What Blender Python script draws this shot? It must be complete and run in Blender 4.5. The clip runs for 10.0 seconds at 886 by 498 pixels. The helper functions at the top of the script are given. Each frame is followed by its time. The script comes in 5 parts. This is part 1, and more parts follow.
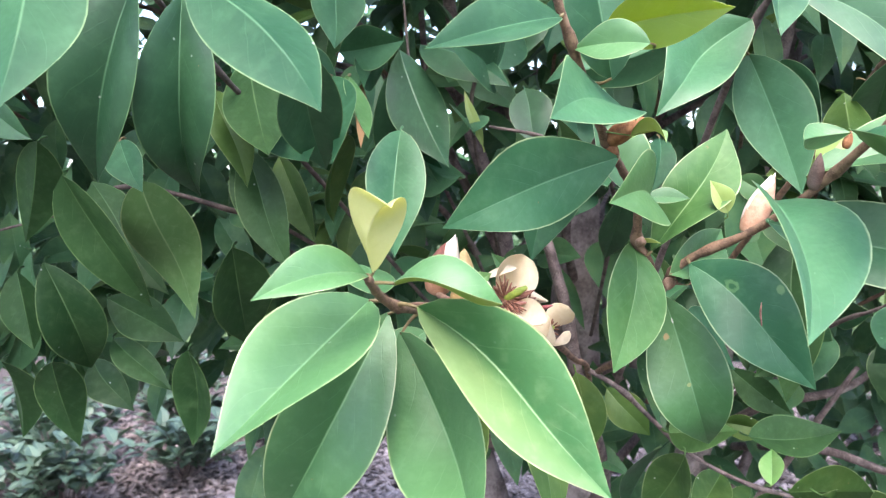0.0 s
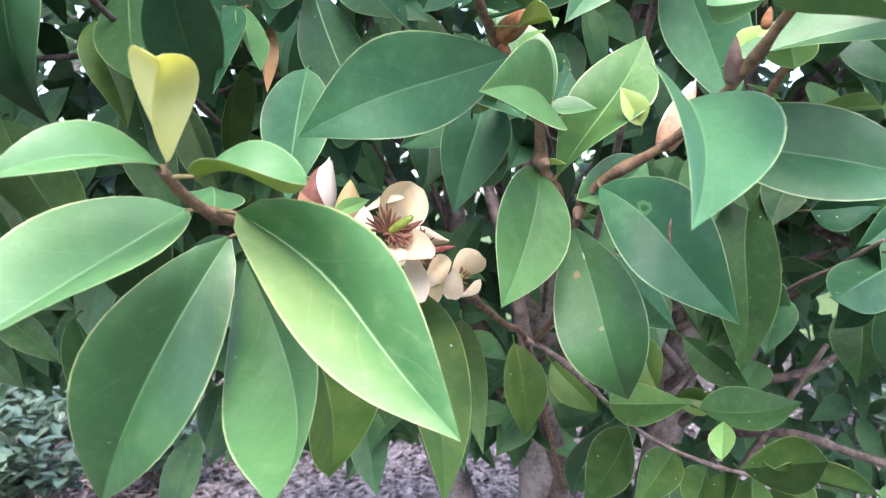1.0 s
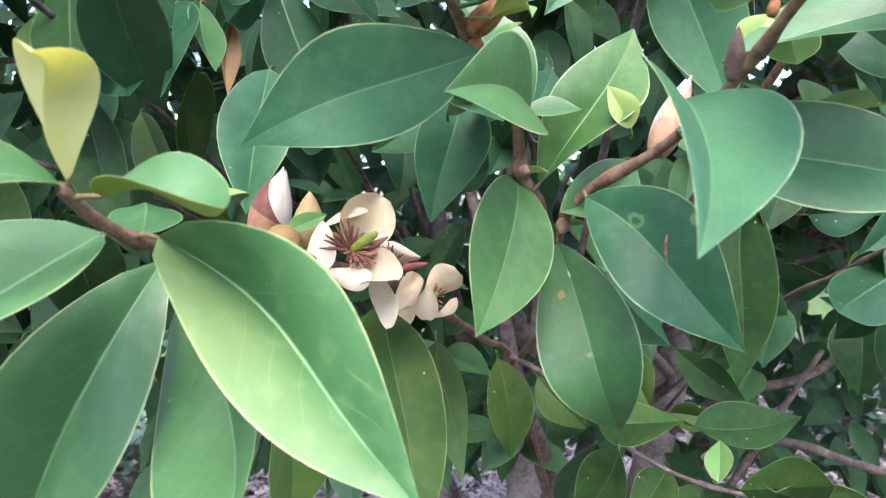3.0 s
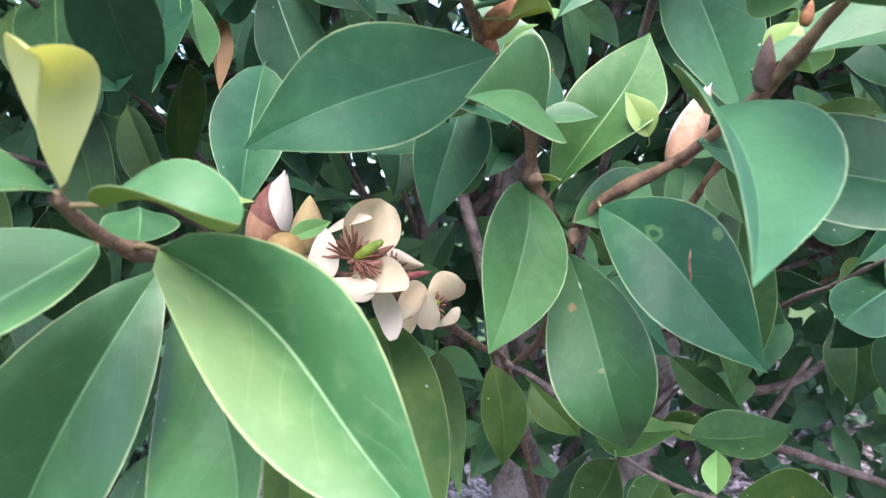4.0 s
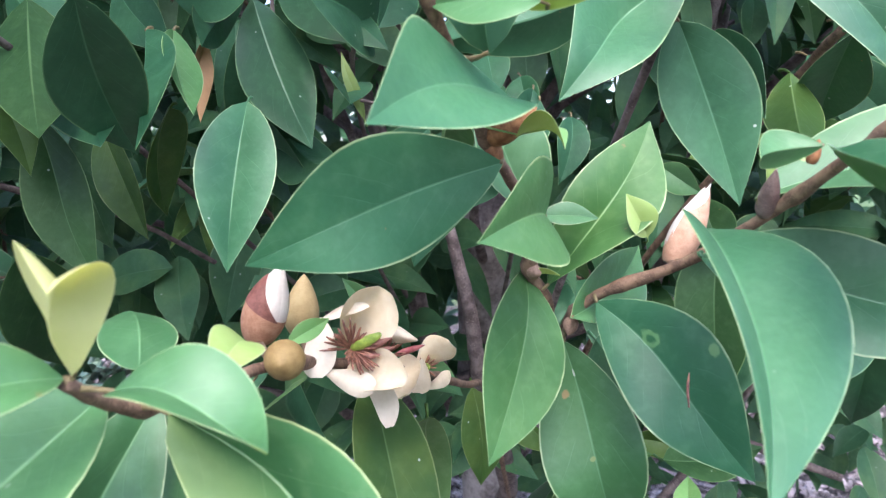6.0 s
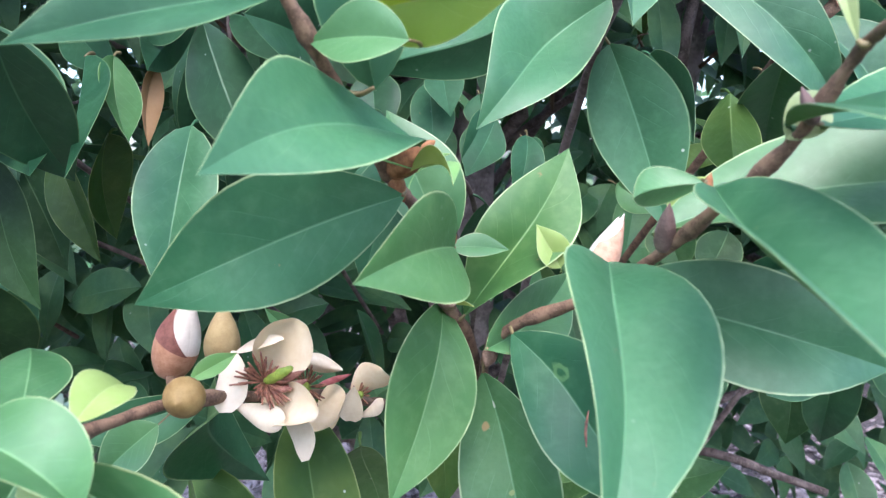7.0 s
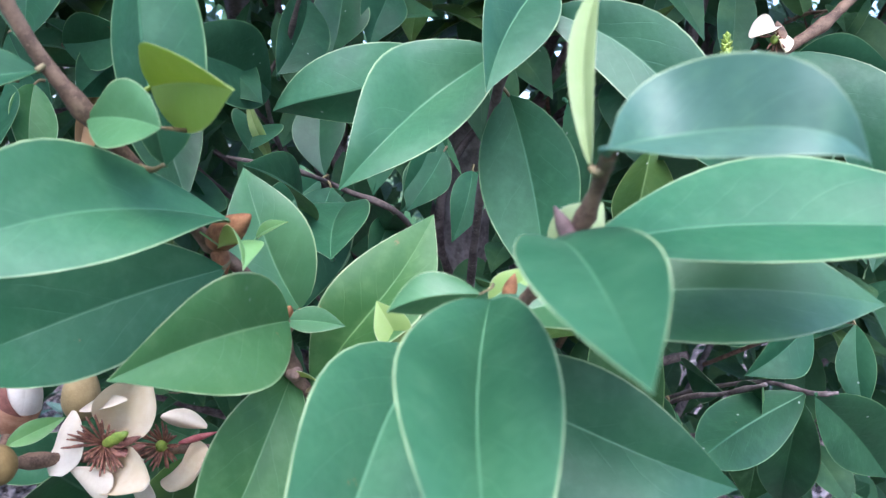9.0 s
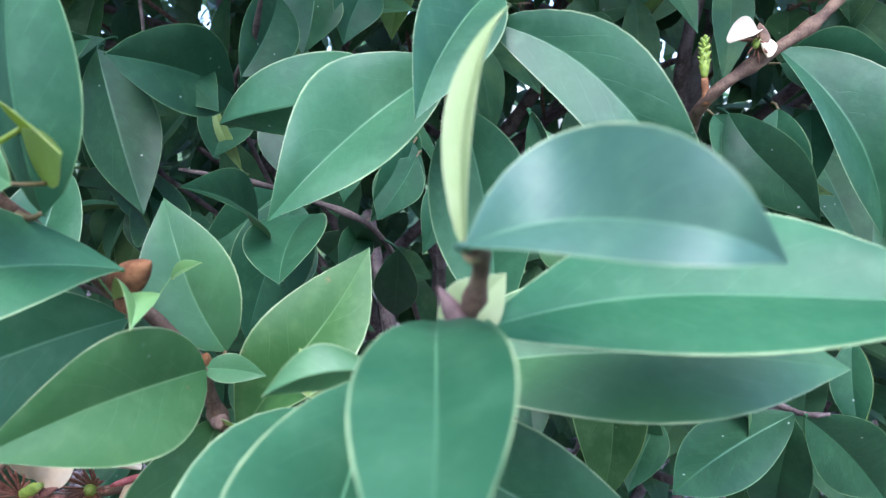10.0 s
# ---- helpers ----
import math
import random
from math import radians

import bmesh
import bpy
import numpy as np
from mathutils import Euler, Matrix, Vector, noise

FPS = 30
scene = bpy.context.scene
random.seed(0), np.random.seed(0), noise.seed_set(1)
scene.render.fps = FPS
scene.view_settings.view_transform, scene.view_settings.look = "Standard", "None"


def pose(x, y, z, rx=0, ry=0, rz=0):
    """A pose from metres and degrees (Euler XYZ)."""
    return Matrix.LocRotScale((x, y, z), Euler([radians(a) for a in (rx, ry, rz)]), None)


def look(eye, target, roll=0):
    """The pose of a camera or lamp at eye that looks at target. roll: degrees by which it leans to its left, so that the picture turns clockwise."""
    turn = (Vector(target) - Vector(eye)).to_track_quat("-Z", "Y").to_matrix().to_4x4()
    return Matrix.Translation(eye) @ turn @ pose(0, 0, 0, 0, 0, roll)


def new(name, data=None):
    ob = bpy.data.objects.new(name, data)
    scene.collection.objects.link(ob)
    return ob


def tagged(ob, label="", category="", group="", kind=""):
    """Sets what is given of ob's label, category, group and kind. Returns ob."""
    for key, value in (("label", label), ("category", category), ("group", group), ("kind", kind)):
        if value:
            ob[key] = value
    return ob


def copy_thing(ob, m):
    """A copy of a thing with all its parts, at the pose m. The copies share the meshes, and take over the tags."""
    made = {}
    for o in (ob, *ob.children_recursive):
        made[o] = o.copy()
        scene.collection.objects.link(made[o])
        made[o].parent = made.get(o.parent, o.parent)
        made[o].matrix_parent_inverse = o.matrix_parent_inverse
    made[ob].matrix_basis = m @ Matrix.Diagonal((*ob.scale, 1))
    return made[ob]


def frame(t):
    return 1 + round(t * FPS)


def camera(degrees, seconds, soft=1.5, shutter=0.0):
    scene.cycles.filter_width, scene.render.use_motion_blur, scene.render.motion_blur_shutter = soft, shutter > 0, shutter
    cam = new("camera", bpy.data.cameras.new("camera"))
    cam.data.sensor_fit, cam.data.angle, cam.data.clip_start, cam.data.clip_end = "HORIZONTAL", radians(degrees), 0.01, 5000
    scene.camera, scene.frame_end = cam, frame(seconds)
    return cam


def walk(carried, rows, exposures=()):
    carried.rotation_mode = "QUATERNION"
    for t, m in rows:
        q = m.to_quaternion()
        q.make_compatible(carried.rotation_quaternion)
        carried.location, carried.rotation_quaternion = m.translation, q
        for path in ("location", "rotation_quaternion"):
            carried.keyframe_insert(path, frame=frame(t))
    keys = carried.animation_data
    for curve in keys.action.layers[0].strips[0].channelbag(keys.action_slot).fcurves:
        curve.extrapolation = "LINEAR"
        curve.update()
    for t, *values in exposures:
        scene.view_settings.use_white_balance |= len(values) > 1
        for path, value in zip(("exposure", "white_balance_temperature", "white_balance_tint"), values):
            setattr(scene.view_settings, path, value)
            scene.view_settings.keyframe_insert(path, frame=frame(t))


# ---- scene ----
cam = camera(65.0, 10.0, soft=1.2)
cam.data.dof.use_dof, cam.data.dof.focus_distance, cam.data.dof.aperture_fstop = True, 0.38, 20.0
PATH = [
    (0, (0.09468, 0.09626, 1.27281), (-0.0085, 2.0882, 1.1267), -1.49),
    (0.5, (0.11761, 0.12271, 1.23684), (0.0126, 2.1141, 1.0843), -1.60),
    (1, (0.14794, 0.15020, 1.22808), (0.0698, 2.1444, 1.0974), -1.91),
    (1.5, (0.16573, 0.17274, 1.21733), (0.1172, 2.1665, 1.0673), -2.27),
    (2, (0.16830, 0.17639, 1.21876), (0.0994, 2.1716, 1.0986), -2.73),
    (3.3, (0.14730, 0.19098, 1.23489), (0.1253, 2.1860, 1.0960), -2.05),
    (3.5, (0.14354, 0.19391, 1.23467), (0.1384, 2.1877, 1.0779), -1.60),
    (4, (0.14371, 0.19892, 1.23829), (0.1559, 2.1939, 1.0972), -1.66),
    (4.5, (0.13283, 0.20533, 1.24895), (0.1598, 2.2002, 1.1089), -0.67),
    (5, (0.13595, 0.20595, 1.26945), (0.2286, 2.1983, 1.1207), -1.07),
    (5.2, (0.13416, 0.20884, 1.27981), (0.2351, 2.1994, 1.1137), -0.73),
    (6.3, (0.13190, 0.20339, 1.29723), (0.2424, 2.1787, 1.0044), -0.50),
    (6.5, (0.13509, 0.20232, 1.29892), (0.2629, 2.1802, 1.0313), -0.34),
    (7, (0.17143, 0.20870, 1.30470), (0.2524, 2.1903, 1.0463), -1.06),
    (7.5, (0.19512, 0.22071, 1.31705), (0.1718, 2.2002, 1.0325), -1.09),
    (8, (0.20396, 0.22048, 1.31730), (0.1531, 2.2015, 1.0471), -0.59),
    (8.5, (0.23595, 0.22348, 1.32229), (0.1700, 2.2044, 1.0549), 0.17),
    (9, (0.25021, 0.22819, 1.33238), (0.1925, 2.2086, 1.0590), 0.98),
    (9.5, (0.27003, 0.24297, 1.33429), (0.1820, 2.2228, 1.0648), 0.03),
    (10, (0.27802, 0.25494, 1.35007), (0.1781, 2.2250, 1.0199), 0.49),
]
EXPOSURES = [(0.0, 2.85, 6480, 17), (2.0, 2.75, 6480, 17), (4.0, 2.58, 6150, 17), (5.0, 2.58, 6100, 17), (6.5, 2.59, 5950, 17), (7.5, 2.44, 5800, 17), (8.5, 2.32, 5600, 17), (10.0, 2.21, 5400, 17)]
walk(cam, [(t, look(eye, target, roll)) for t, eye, target, roll in PATH], EXPOSURES)

# ---- sky and light: a bright, veiled sky over a shaded shrub ----
world = bpy.data.worlds.new("sky")
scene.world = world
world.use_nodes = True
wn = world.node_tree
sky = wn.nodes.new("ShaderNodeTexSky")
sky.sky_type, sky.sun_disc = "NISHITA", False
sky.sun_elevation, sky.sun_rotation = radians(58), radians(180)
sky.dust_density, sky.ozone_density = 3.0, 1.5
veil = wn.nodes.new("ShaderNodeHueSaturation")
veil.inputs["Saturation"].default_value = 0.95
wn.links.new(sky.outputs["Color"], veil.inputs["Color"])
wn.links.new(veil.outputs["Color"], wn.nodes["Background"].inputs["Color"])
wn.nodes["Background"].inputs["Strength"].default_value = 0.15
sun_data = bpy.data.lights.new("sun", "SUN")
sun_data.energy, sun_data.angle, sun_data.color = 0.5, radians(60), (1.0, 0.96, 0.9)
sun = new("sun", sun_data)
sun.matrix_basis = look((0.1, -1.6, 4.4), (0.1, 0.6, 0.9))


# ---- node helpers ----
def shader(name):
    m = bpy.data.materials.new(name)
    m.use_nodes = True
    nt = m.node_tree
    return m, nt, nt.nodes["Principled BSDF"]


def node(nt, kind, **values):
    n = nt.nodes.new(kind)
    for k, v in values.items():
        if k == "op":
            n.operation = v
        else:
            n.inputs[k.replace("_", " ")].default_value = v
    return n


def calc(nt, op, a, b=None, c=None):
    n = nt.nodes.new("ShaderNodeMath")
    n.operation = op
    for i, v in enumerate((a, b, c)):
        if v is None:
            continue
        if isinstance(v, (int, float)):
            n.inputs[i].default_value = v
        else:
            nt.links.new(v, n.inputs[i])
    return n.outputs[0]


def ramp(nt, v, lo, hi, to_lo=0.0, to_hi=1.0):
    n = nt.nodes.new("ShaderNodeMapRange")
    n.interpolation_type = "SMOOTHSTEP"
    nt.links.new(v, n.inputs["Value"])
    for k, x in (("From Min", lo), ("From Max", hi), ("To Min", to_lo), ("To Max", to_hi)):
        n.inputs[k].default_value = x
    return n.outputs["Result"]


def mix(nt, fac, a, b):
    n = nt.nodes.new("ShaderNodeMix")
    n.data_type = "RGBA"
    if isinstance(fac, (int, float)):
        n.inputs["Factor"].default_value = fac
    else:
        nt.links.new(fac, n.inputs["Factor"])
    for key, v in ((6, a), (7, b)):
        if isinstance(v, tuple):
            n.inputs[key].default_value = (*v, 1)
        else:
            nt.links.new(v, n.inputs[key])
    return n.outputs[2]


def noise_of(nt, scale, detail=4.0, vector=None, rough=0.55):
    n = node(nt, "ShaderNodeTexNoise", Scale=scale, Detail=detail, Roughness=rough)
    if vector is not None:
        nt.links.new(vector, n.inputs["Vector"])
    return n.outputs["Fac"]


def bumped(nt, bsdf, height, strength, distance):
    b = node(nt, "ShaderNodeBump", Strength=strength, Distance=distance)
    nt.links.new(height, b.inputs["Height"])
    nt.links.new(b.outputs["Normal"], bsdf.inputs["Normal"])
    return b.outputs["Normal"]


def shifted(nt):
    """Object coordinates, moved by a random step for each object."""
    co = nt.nodes.new("ShaderNodeTexCoord").outputs["Object"]
    r = nt.nodes.new("ShaderNodeObjectInfo").outputs["Random"]
    add = nt.nodes.new("ShaderNodeVectorMath")
    add.operation = "ADD"
    nt.links.new(co, add.inputs[0])
    comb = nt.nodes.new("ShaderNodeCombineXYZ")
    for i, k in enumerate((3.1, 7.7, 5.3)):
        nt.links.new(calc(nt, "MULTIPLY", r, k), comb.inputs[i])
    nt.links.new(comb.outputs[0], add.inputs[1])
    return add.outputs[0], r


# ---- materials ----
def leaf_material(name, deep, fresh, rib, rim, through_colour, rough=0.36, glow=0.18, specks=0.5, blotch=0.0, island=False, lit_blush=None, marks=(), gloss=0.6):
    """A leathery leaf: s runs along it (u of the UV map), the other coordinate across it."""
    m, nt, bsdf = shader(name)
    co, r = shifted(nt)
    if island:
        r = nt.nodes.new("ShaderNodeNewGeometry").outputs["Random Per Island"]
    uv = nt.nodes.new("ShaderNodeSeparateXYZ")
    nt.links.new(nt.nodes.new("ShaderNodeUVMap").outputs[0], uv.inputs[0])
    s = uv.outputs[0]
    u = calc(nt, "ABSOLUTE", calc(nt, "MULTIPLY_ADD", uv.outputs[1], 2.0, -1.0))
    broad = noise_of(nt, 28.0, 3.0, co)
    fine = noise_of(nt, 420.0, 5.0, co)
    tone = calc(nt, "ADD", calc(nt, "MULTIPLY", broad, 0.8), calc(nt, "MULTIPLY_ADD", r, 0.3, -0.05))
    colour = mix(nt, ramp(nt, tone, 0.28, 0.72), deep, fresh)
    colour = mix(nt, ramp(nt, fine, 0.35, 0.75, 0.0, 0.28), colour, deep)
    colour = mix(nt, ramp(nt, noise_of(nt, 130.0, 3.0, co), 0.45, 0.75, 0.0, 0.18), colour, rib)
    # side veins, curving towards the tip
    phase = calc(nt, "FRACT", calc(nt, "ADD", calc(nt, "MULTIPLY", s, 8.0), calc(nt, "ADD", calc(nt, "MULTIPLY", u, -2.4), calc(nt, "MULTIPLY", broad, 1.1))))
    vein = ramp(nt, calc(nt, "ABSOLUTE", calc(nt, "SUBTRACT", phase, 0.5)), 0.0, 0.045, 1.0, 0.0)
    vein = calc(nt, "MULTIPLY", vein, calc(nt, "MULTIPLY", ramp(nt, u, 0.55, 0.95, 1.0, 0.0), ramp(nt, noise_of(nt, 60.0, 2.0, co), 0.38, 0.62)))
    colour = mix(nt, calc(nt, "MULTIPLY", vein, 0.19), colour, rib)
    width = calc(nt, "MULTIPLY_ADD", s, -0.020, 0.038)
    middle = calc(nt, "SUBTRACT", 1.0, ramp(nt, calc(nt, "DIVIDE", u, width), 0.35, 1.0))
    colour = mix(nt, calc(nt, "MULTIPLY", middle, ramp(nt, s, 0.0, 1.0, 0.7, 0.3)), colour, rib)
    edge = ramp(nt, u, 0.955, 0.985)
    colour = mix(nt, calc(nt, "MULTIPLY", edge, ramp(nt, noise_of(nt, 90.0, 3.0, co), 0.3, 0.7, 0.30, 0.78)), colour, rim)
    # pale pin specks and a few brown, corky blotches
    cell = node(nt, "ShaderNodeTexVoronoi", Scale=95.0)
    nt.links.new(co, cell.inputs["Vector"])
    dot = ramp(nt, cell.outputs["Distance"], 0.04, 0.10, 1.0, 0.0)
    sep = nt.nodes.new("ShaderNodeSeparateColor")
    nt.links.new(cell.outputs["Color"], sep.inputs[0])
    pick = ramp(nt, sep.outputs[0], 0.80, 0.83)
    colour = mix(nt, calc(nt, "MULTIPLY", calc(nt, "MULTIPLY", dot, pick), specks), colour, (0.62, 0.66, 0.55))
    sore = ramp(nt, calc(nt, "ADD", noise_of(nt, 75.0, 5.0, co, 0.7), calc(nt, "MULTIPLY", r, 0.05)), 0.73, 0.77)
    colour = mix(nt, calc(nt, "MULTIPLY", sore, 0.75), colour, (0.22, 0.15, 0.06))
    if blotch:
        colour = mix(nt, calc(nt, "MULTIPLY", ramp(nt, broad, 0.45, 0.7), blotch), colour, (0.30, 0.30, 0.05))
    # one half tinted yellower and paler, partly for the light it catches
    if lit_blush:
        far_side = ramp(nt, uv.outputs[1], *lit_blush[:2])
        colour = mix(nt, calc(nt, "MULTIPLY", calc(nt, "MULTIPLY", far_side, ramp(nt, calc(nt, "ADD", s, calc(nt, "MULTIPLY", broad, 0.4)), 0.35, 1.15, 0.8, 0.25)), lit_blush[2]), colour, (0.40, 0.46, 0.15))
    for s0, v0, long_r, wide_r, tint, ring in marks:
        a = calc(nt, "DIVIDE", calc(nt, "SUBTRACT", s, s0), long_r)
        c = calc(nt, "DIVIDE", calc(nt, "SUBTRACT", uv.outputs[1], v0), wide_r)
        dist = calc(nt, "SQRT", calc(nt, "ADD", calc(nt, "MULTIPLY", a, a), calc(nt, "MULTIPLY", c, c)))
        dist = calc(nt, "ADD", dist, calc(nt, "MULTIPLY_ADD", noise_of(nt, 300.0, 3.0, co), 0.9, -0.45))
        spot = ramp(nt, calc(nt, "ABSOLUTE", calc(nt, "SUBTRACT", dist, 0.75)), 0.1, 0.4, 0.6, 0.0) if ring else ramp(nt, dist, 0.7, 1.1, 0.85, 0.0)
        colour = mix(nt, spot, colour, tint)
    nt.links.new(colour, bsdf.inputs["Base Color"])
    nt.links.new(ramp(nt, calc(nt, "ADD", broad, calc(nt, "MULTIPLY", fine, 0.4)), 0.4, 1.0, rough - 0.03, rough + 0.12), bsdf.inputs["Roughness"])
    bsdf.inputs["Specular IOR Level"].default_value = gloss
    height = calc(nt, "ADD", calc(nt, "MULTIPLY", fine, 0.35), calc(nt, "ADD", calc(nt, "MULTIPLY", vein, -0.22), calc(nt, "MULTIPLY", middle, -0.3)))
    height = calc(nt, "ADD", height, calc(nt, "MULTIPLY", noise_of(nt, 120.0, 2.0, co), 0.9))
    height = calc(nt, "ADD", height, calc(nt, "MULTIPLY", noise_of(nt, 38.0, 1.0, co), 4.5))
    normal = bumped(nt, bsdf, height, 0.45, 0.0006)
    thin = nt.nodes.new("ShaderNodeBsdfTranslucent")
    thin.inputs["Color"].default_value = (*through_colour, 1)
    nt.links.new(normal, thin.inputs["Normal"])
    both = nt.nodes.new("ShaderNodeMixShader")
    both.inputs[0].default_value = glow
    nt.links.new(bsdf.outputs[0], both.inputs[1])
    nt.links.new(thin.outputs[0], both.inputs[2])
    nt.links.new(both.outputs[0], nt.nodes["Material Output"].inputs["Surface"])
    return m


RIB, RIM = (0.13, 0.28, 0.14), (0.44, 0.56, 0.28)
MID = ((0.020, 0.088, 0.038), (0.046, 0.155, 0.066), RIB, RIM, (0.14, 0.34, 0.07), 0.45, 0.16)
SORE = (0.30, 0.20, 0.09)
TOP = {
    # dark: mature green, also given to set-back leaves in place of shade
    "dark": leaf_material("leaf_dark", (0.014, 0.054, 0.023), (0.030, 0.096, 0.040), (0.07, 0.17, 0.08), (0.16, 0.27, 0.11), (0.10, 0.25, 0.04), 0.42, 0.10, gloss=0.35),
    # shade: leaf green darkened, so the shade is in the colour itself
    "shade": leaf_material("leaf_shade_tint", (0.011, 0.040, 0.012), (0.026, 0.072, 0.021), (0.10, 0.18, 0.07), (0.18, 0.27, 0.10), (0.12, 0.25, 0.03), 0.50, 0.12, 0.7, gloss=0.2),
    "satin": leaf_material("leaf_satin", (0.016, 0.070, 0.032), (0.034, 0.115, 0.050), (0.09, 0.22, 0.11), (0.24, 0.36, 0.16), (0.10, 0.28, 0.05), 0.52, 0.14, gloss=0.24),
    "mid": leaf_material("leaf_mid", *MID, gloss=0.55),
    # glossier, with the blue of reflected sky put into the base colour
    "sky_sheen": leaf_material("leaf_sky_sheen", (0.020, 0.074, 0.046), (0.042, 0.124, 0.076), *MID[2:5], 0.52, 0.12, gloss=0.85),
    "scarred": leaf_material("leaf_scarred", (0.022, 0.100, 0.044), (0.050, 0.170, 0.074), *MID[2:], marks=((0.292, 0.425, 0.045, 0.075, (0.16, 0.32, 0.12), True), (0.500, 0.075, 0.03, 0.05, (0.14, 0.27, 0.10), False)), gloss=0.36),
    "spotted": leaf_material("leaf_spotted", (0.026, 0.094, 0.030), (0.052, 0.150, 0.052), *MID[2:], 0.9, marks=((0.250, 0.675, 0.022, 0.055, SORE, False), (0.542, 0.525, 0.012, 0.03, (0.20, 0.24, 0.08), False), (0.167, 0.500, 0.02, 0.02, (0.60, 0.62, 0.55), False)), gloss=0.42),
    "light": leaf_material("leaf_light", (0.046, 0.142, 0.052), (0.084, 0.212, 0.078), (0.20, 0.38, 0.17), (0.54, 0.64, 0.32), (0.22, 0.42, 0.08), 0.40, 0.2, 0.3),
    "fresh": leaf_material("leaf_fresh", (0.040, 0.128, 0.036), (0.074, 0.186, 0.060), (0.24, 0.40, 0.16), (0.54, 0.64, 0.32), (0.24, 0.44, 0.06), 0.44, 0.22, 0.4, gloss=0.42),
    "grass": leaf_material("leaf_grass", (0.030, 0.096, 0.022), (0.054, 0.142, 0.038), (0.20, 0.34, 0.12), (0.54, 0.64, 0.32), (0.20, 0.38, 0.05), 0.46, 0.16, 0.4, gloss=0.38),
    "lit_blushed": leaf_material("leaf_lit_blushed", (0.046, 0.150, 0.054), (0.080, 0.210, 0.080), (0.34, 0.50, 0.24), (0.60, 0.66, 0.32), (0.26, 0.44, 0.08), 0.44, 0.2, 0.2, lit_blush=(0.45, 0.75, 0.42), gloss=0.38),
    "young": leaf_material("leaf_young", (0.12, 0.28, 0.080), (0.20, 0.38, 0.120), (0.36, 0.50, 0.24), (0.62, 0.68, 0.36), (0.36, 0.50, 0.10), 0.44, 0.26, 0.2),
    "lime": leaf_material("leaf_lime", (0.24, 0.38, 0.090), (0.34, 0.47, 0.150), (0.48, 0.56, 0.26), (0.66, 0.70, 0.42), (0.44, 0.52, 0.10), 0.46, 0.3, 0.3),
    "deep": leaf_material("leaf_deep", (0.017, 0.090, 0.038), (0.038, 0.148, 0.062), RIB, RIM, (0.12, 0.34, 0.06), 0.45, 0.16, gloss=0.4),
    "olive": leaf_material("leaf_olive", (0.022, 0.066, 0.016), (0.046, 0.108, 0.026), (0.16, 0.27, 0.10), (0.36, 0.46, 0.19), (0.16, 0.32, 0.04), 0.46, 0.16, 1.0, 0.05, gloss=0.28),
    "sage": leaf_material("leaf_sage", (0.26, 0.34, 0.14), (0.36, 0.44, 0.21), (0.48, 0.54, 0.32), (0.50, 0.56, 0.34), (0.36, 0.44, 0.14), 0.5, 0.25, 0.1, gloss=0.35),
    "yellow": leaf_material("leaf_yellow", (0.20, 0.31, 0.055), (0.31, 0.41, 0.085), (0.42, 0.46, 0.20), (0.50, 0.54, 0.24), (0.50, 0.60, 0.08), 0.46, 0.45, 0.1),
    "pale": leaf_material("leaf_pale", (0.52, 0.54, 0.22), (0.68, 0.69, 0.36), (0.74, 0.73, 0.46), (0.74, 0.73, 0.46), (0.72, 0.72, 0.28), 0.5, 0.55, 0.1),
    "tired": leaf_material("leaf_tired", (0.030, 0.078, 0.015), (0.058, 0.120, 0.025), (0.15, 0.24, 0.08), (0.32, 0.38, 0.15), (0.22, 0.32, 0.03), 0.46, 0.2, 1.0, 0.08, gloss=0.28),
    "brown": leaf_material("leaf_brown", (0.33, 0.19, 0.085), (0.46, 0.30, 0.16), (0.5, 0.30, 0.14), (0.45, 0.28, 0.12), (0.4, 0.2, 0.05), 0.6, 0.15, 0.2, gloss=0.3),
}
UNDER = leaf_material("leaf_underside", (0.070, 0.150, 0.050), (0.110, 0.210, 0.070), (0.26, 0.36, 0.17), (0.40, 0.46, 0.22), (0.18, 0.34, 0.05), 0.5, 0.16, 0.3, gloss=0.28)
UNDER_YOUNG = leaf_material("young_underside", (0.28, 0.35, 0.085), (0.40, 0.45, 0.14), (0.50, 0.52, 0.26), (0.58, 0.60, 0.32), (0.50, 0.58, 0.10), 0.5, 0.42, 0.1, gloss=0.4)
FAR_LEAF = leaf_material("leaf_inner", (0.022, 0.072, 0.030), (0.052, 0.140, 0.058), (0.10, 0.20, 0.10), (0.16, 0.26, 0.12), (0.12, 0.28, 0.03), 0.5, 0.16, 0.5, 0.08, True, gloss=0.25)


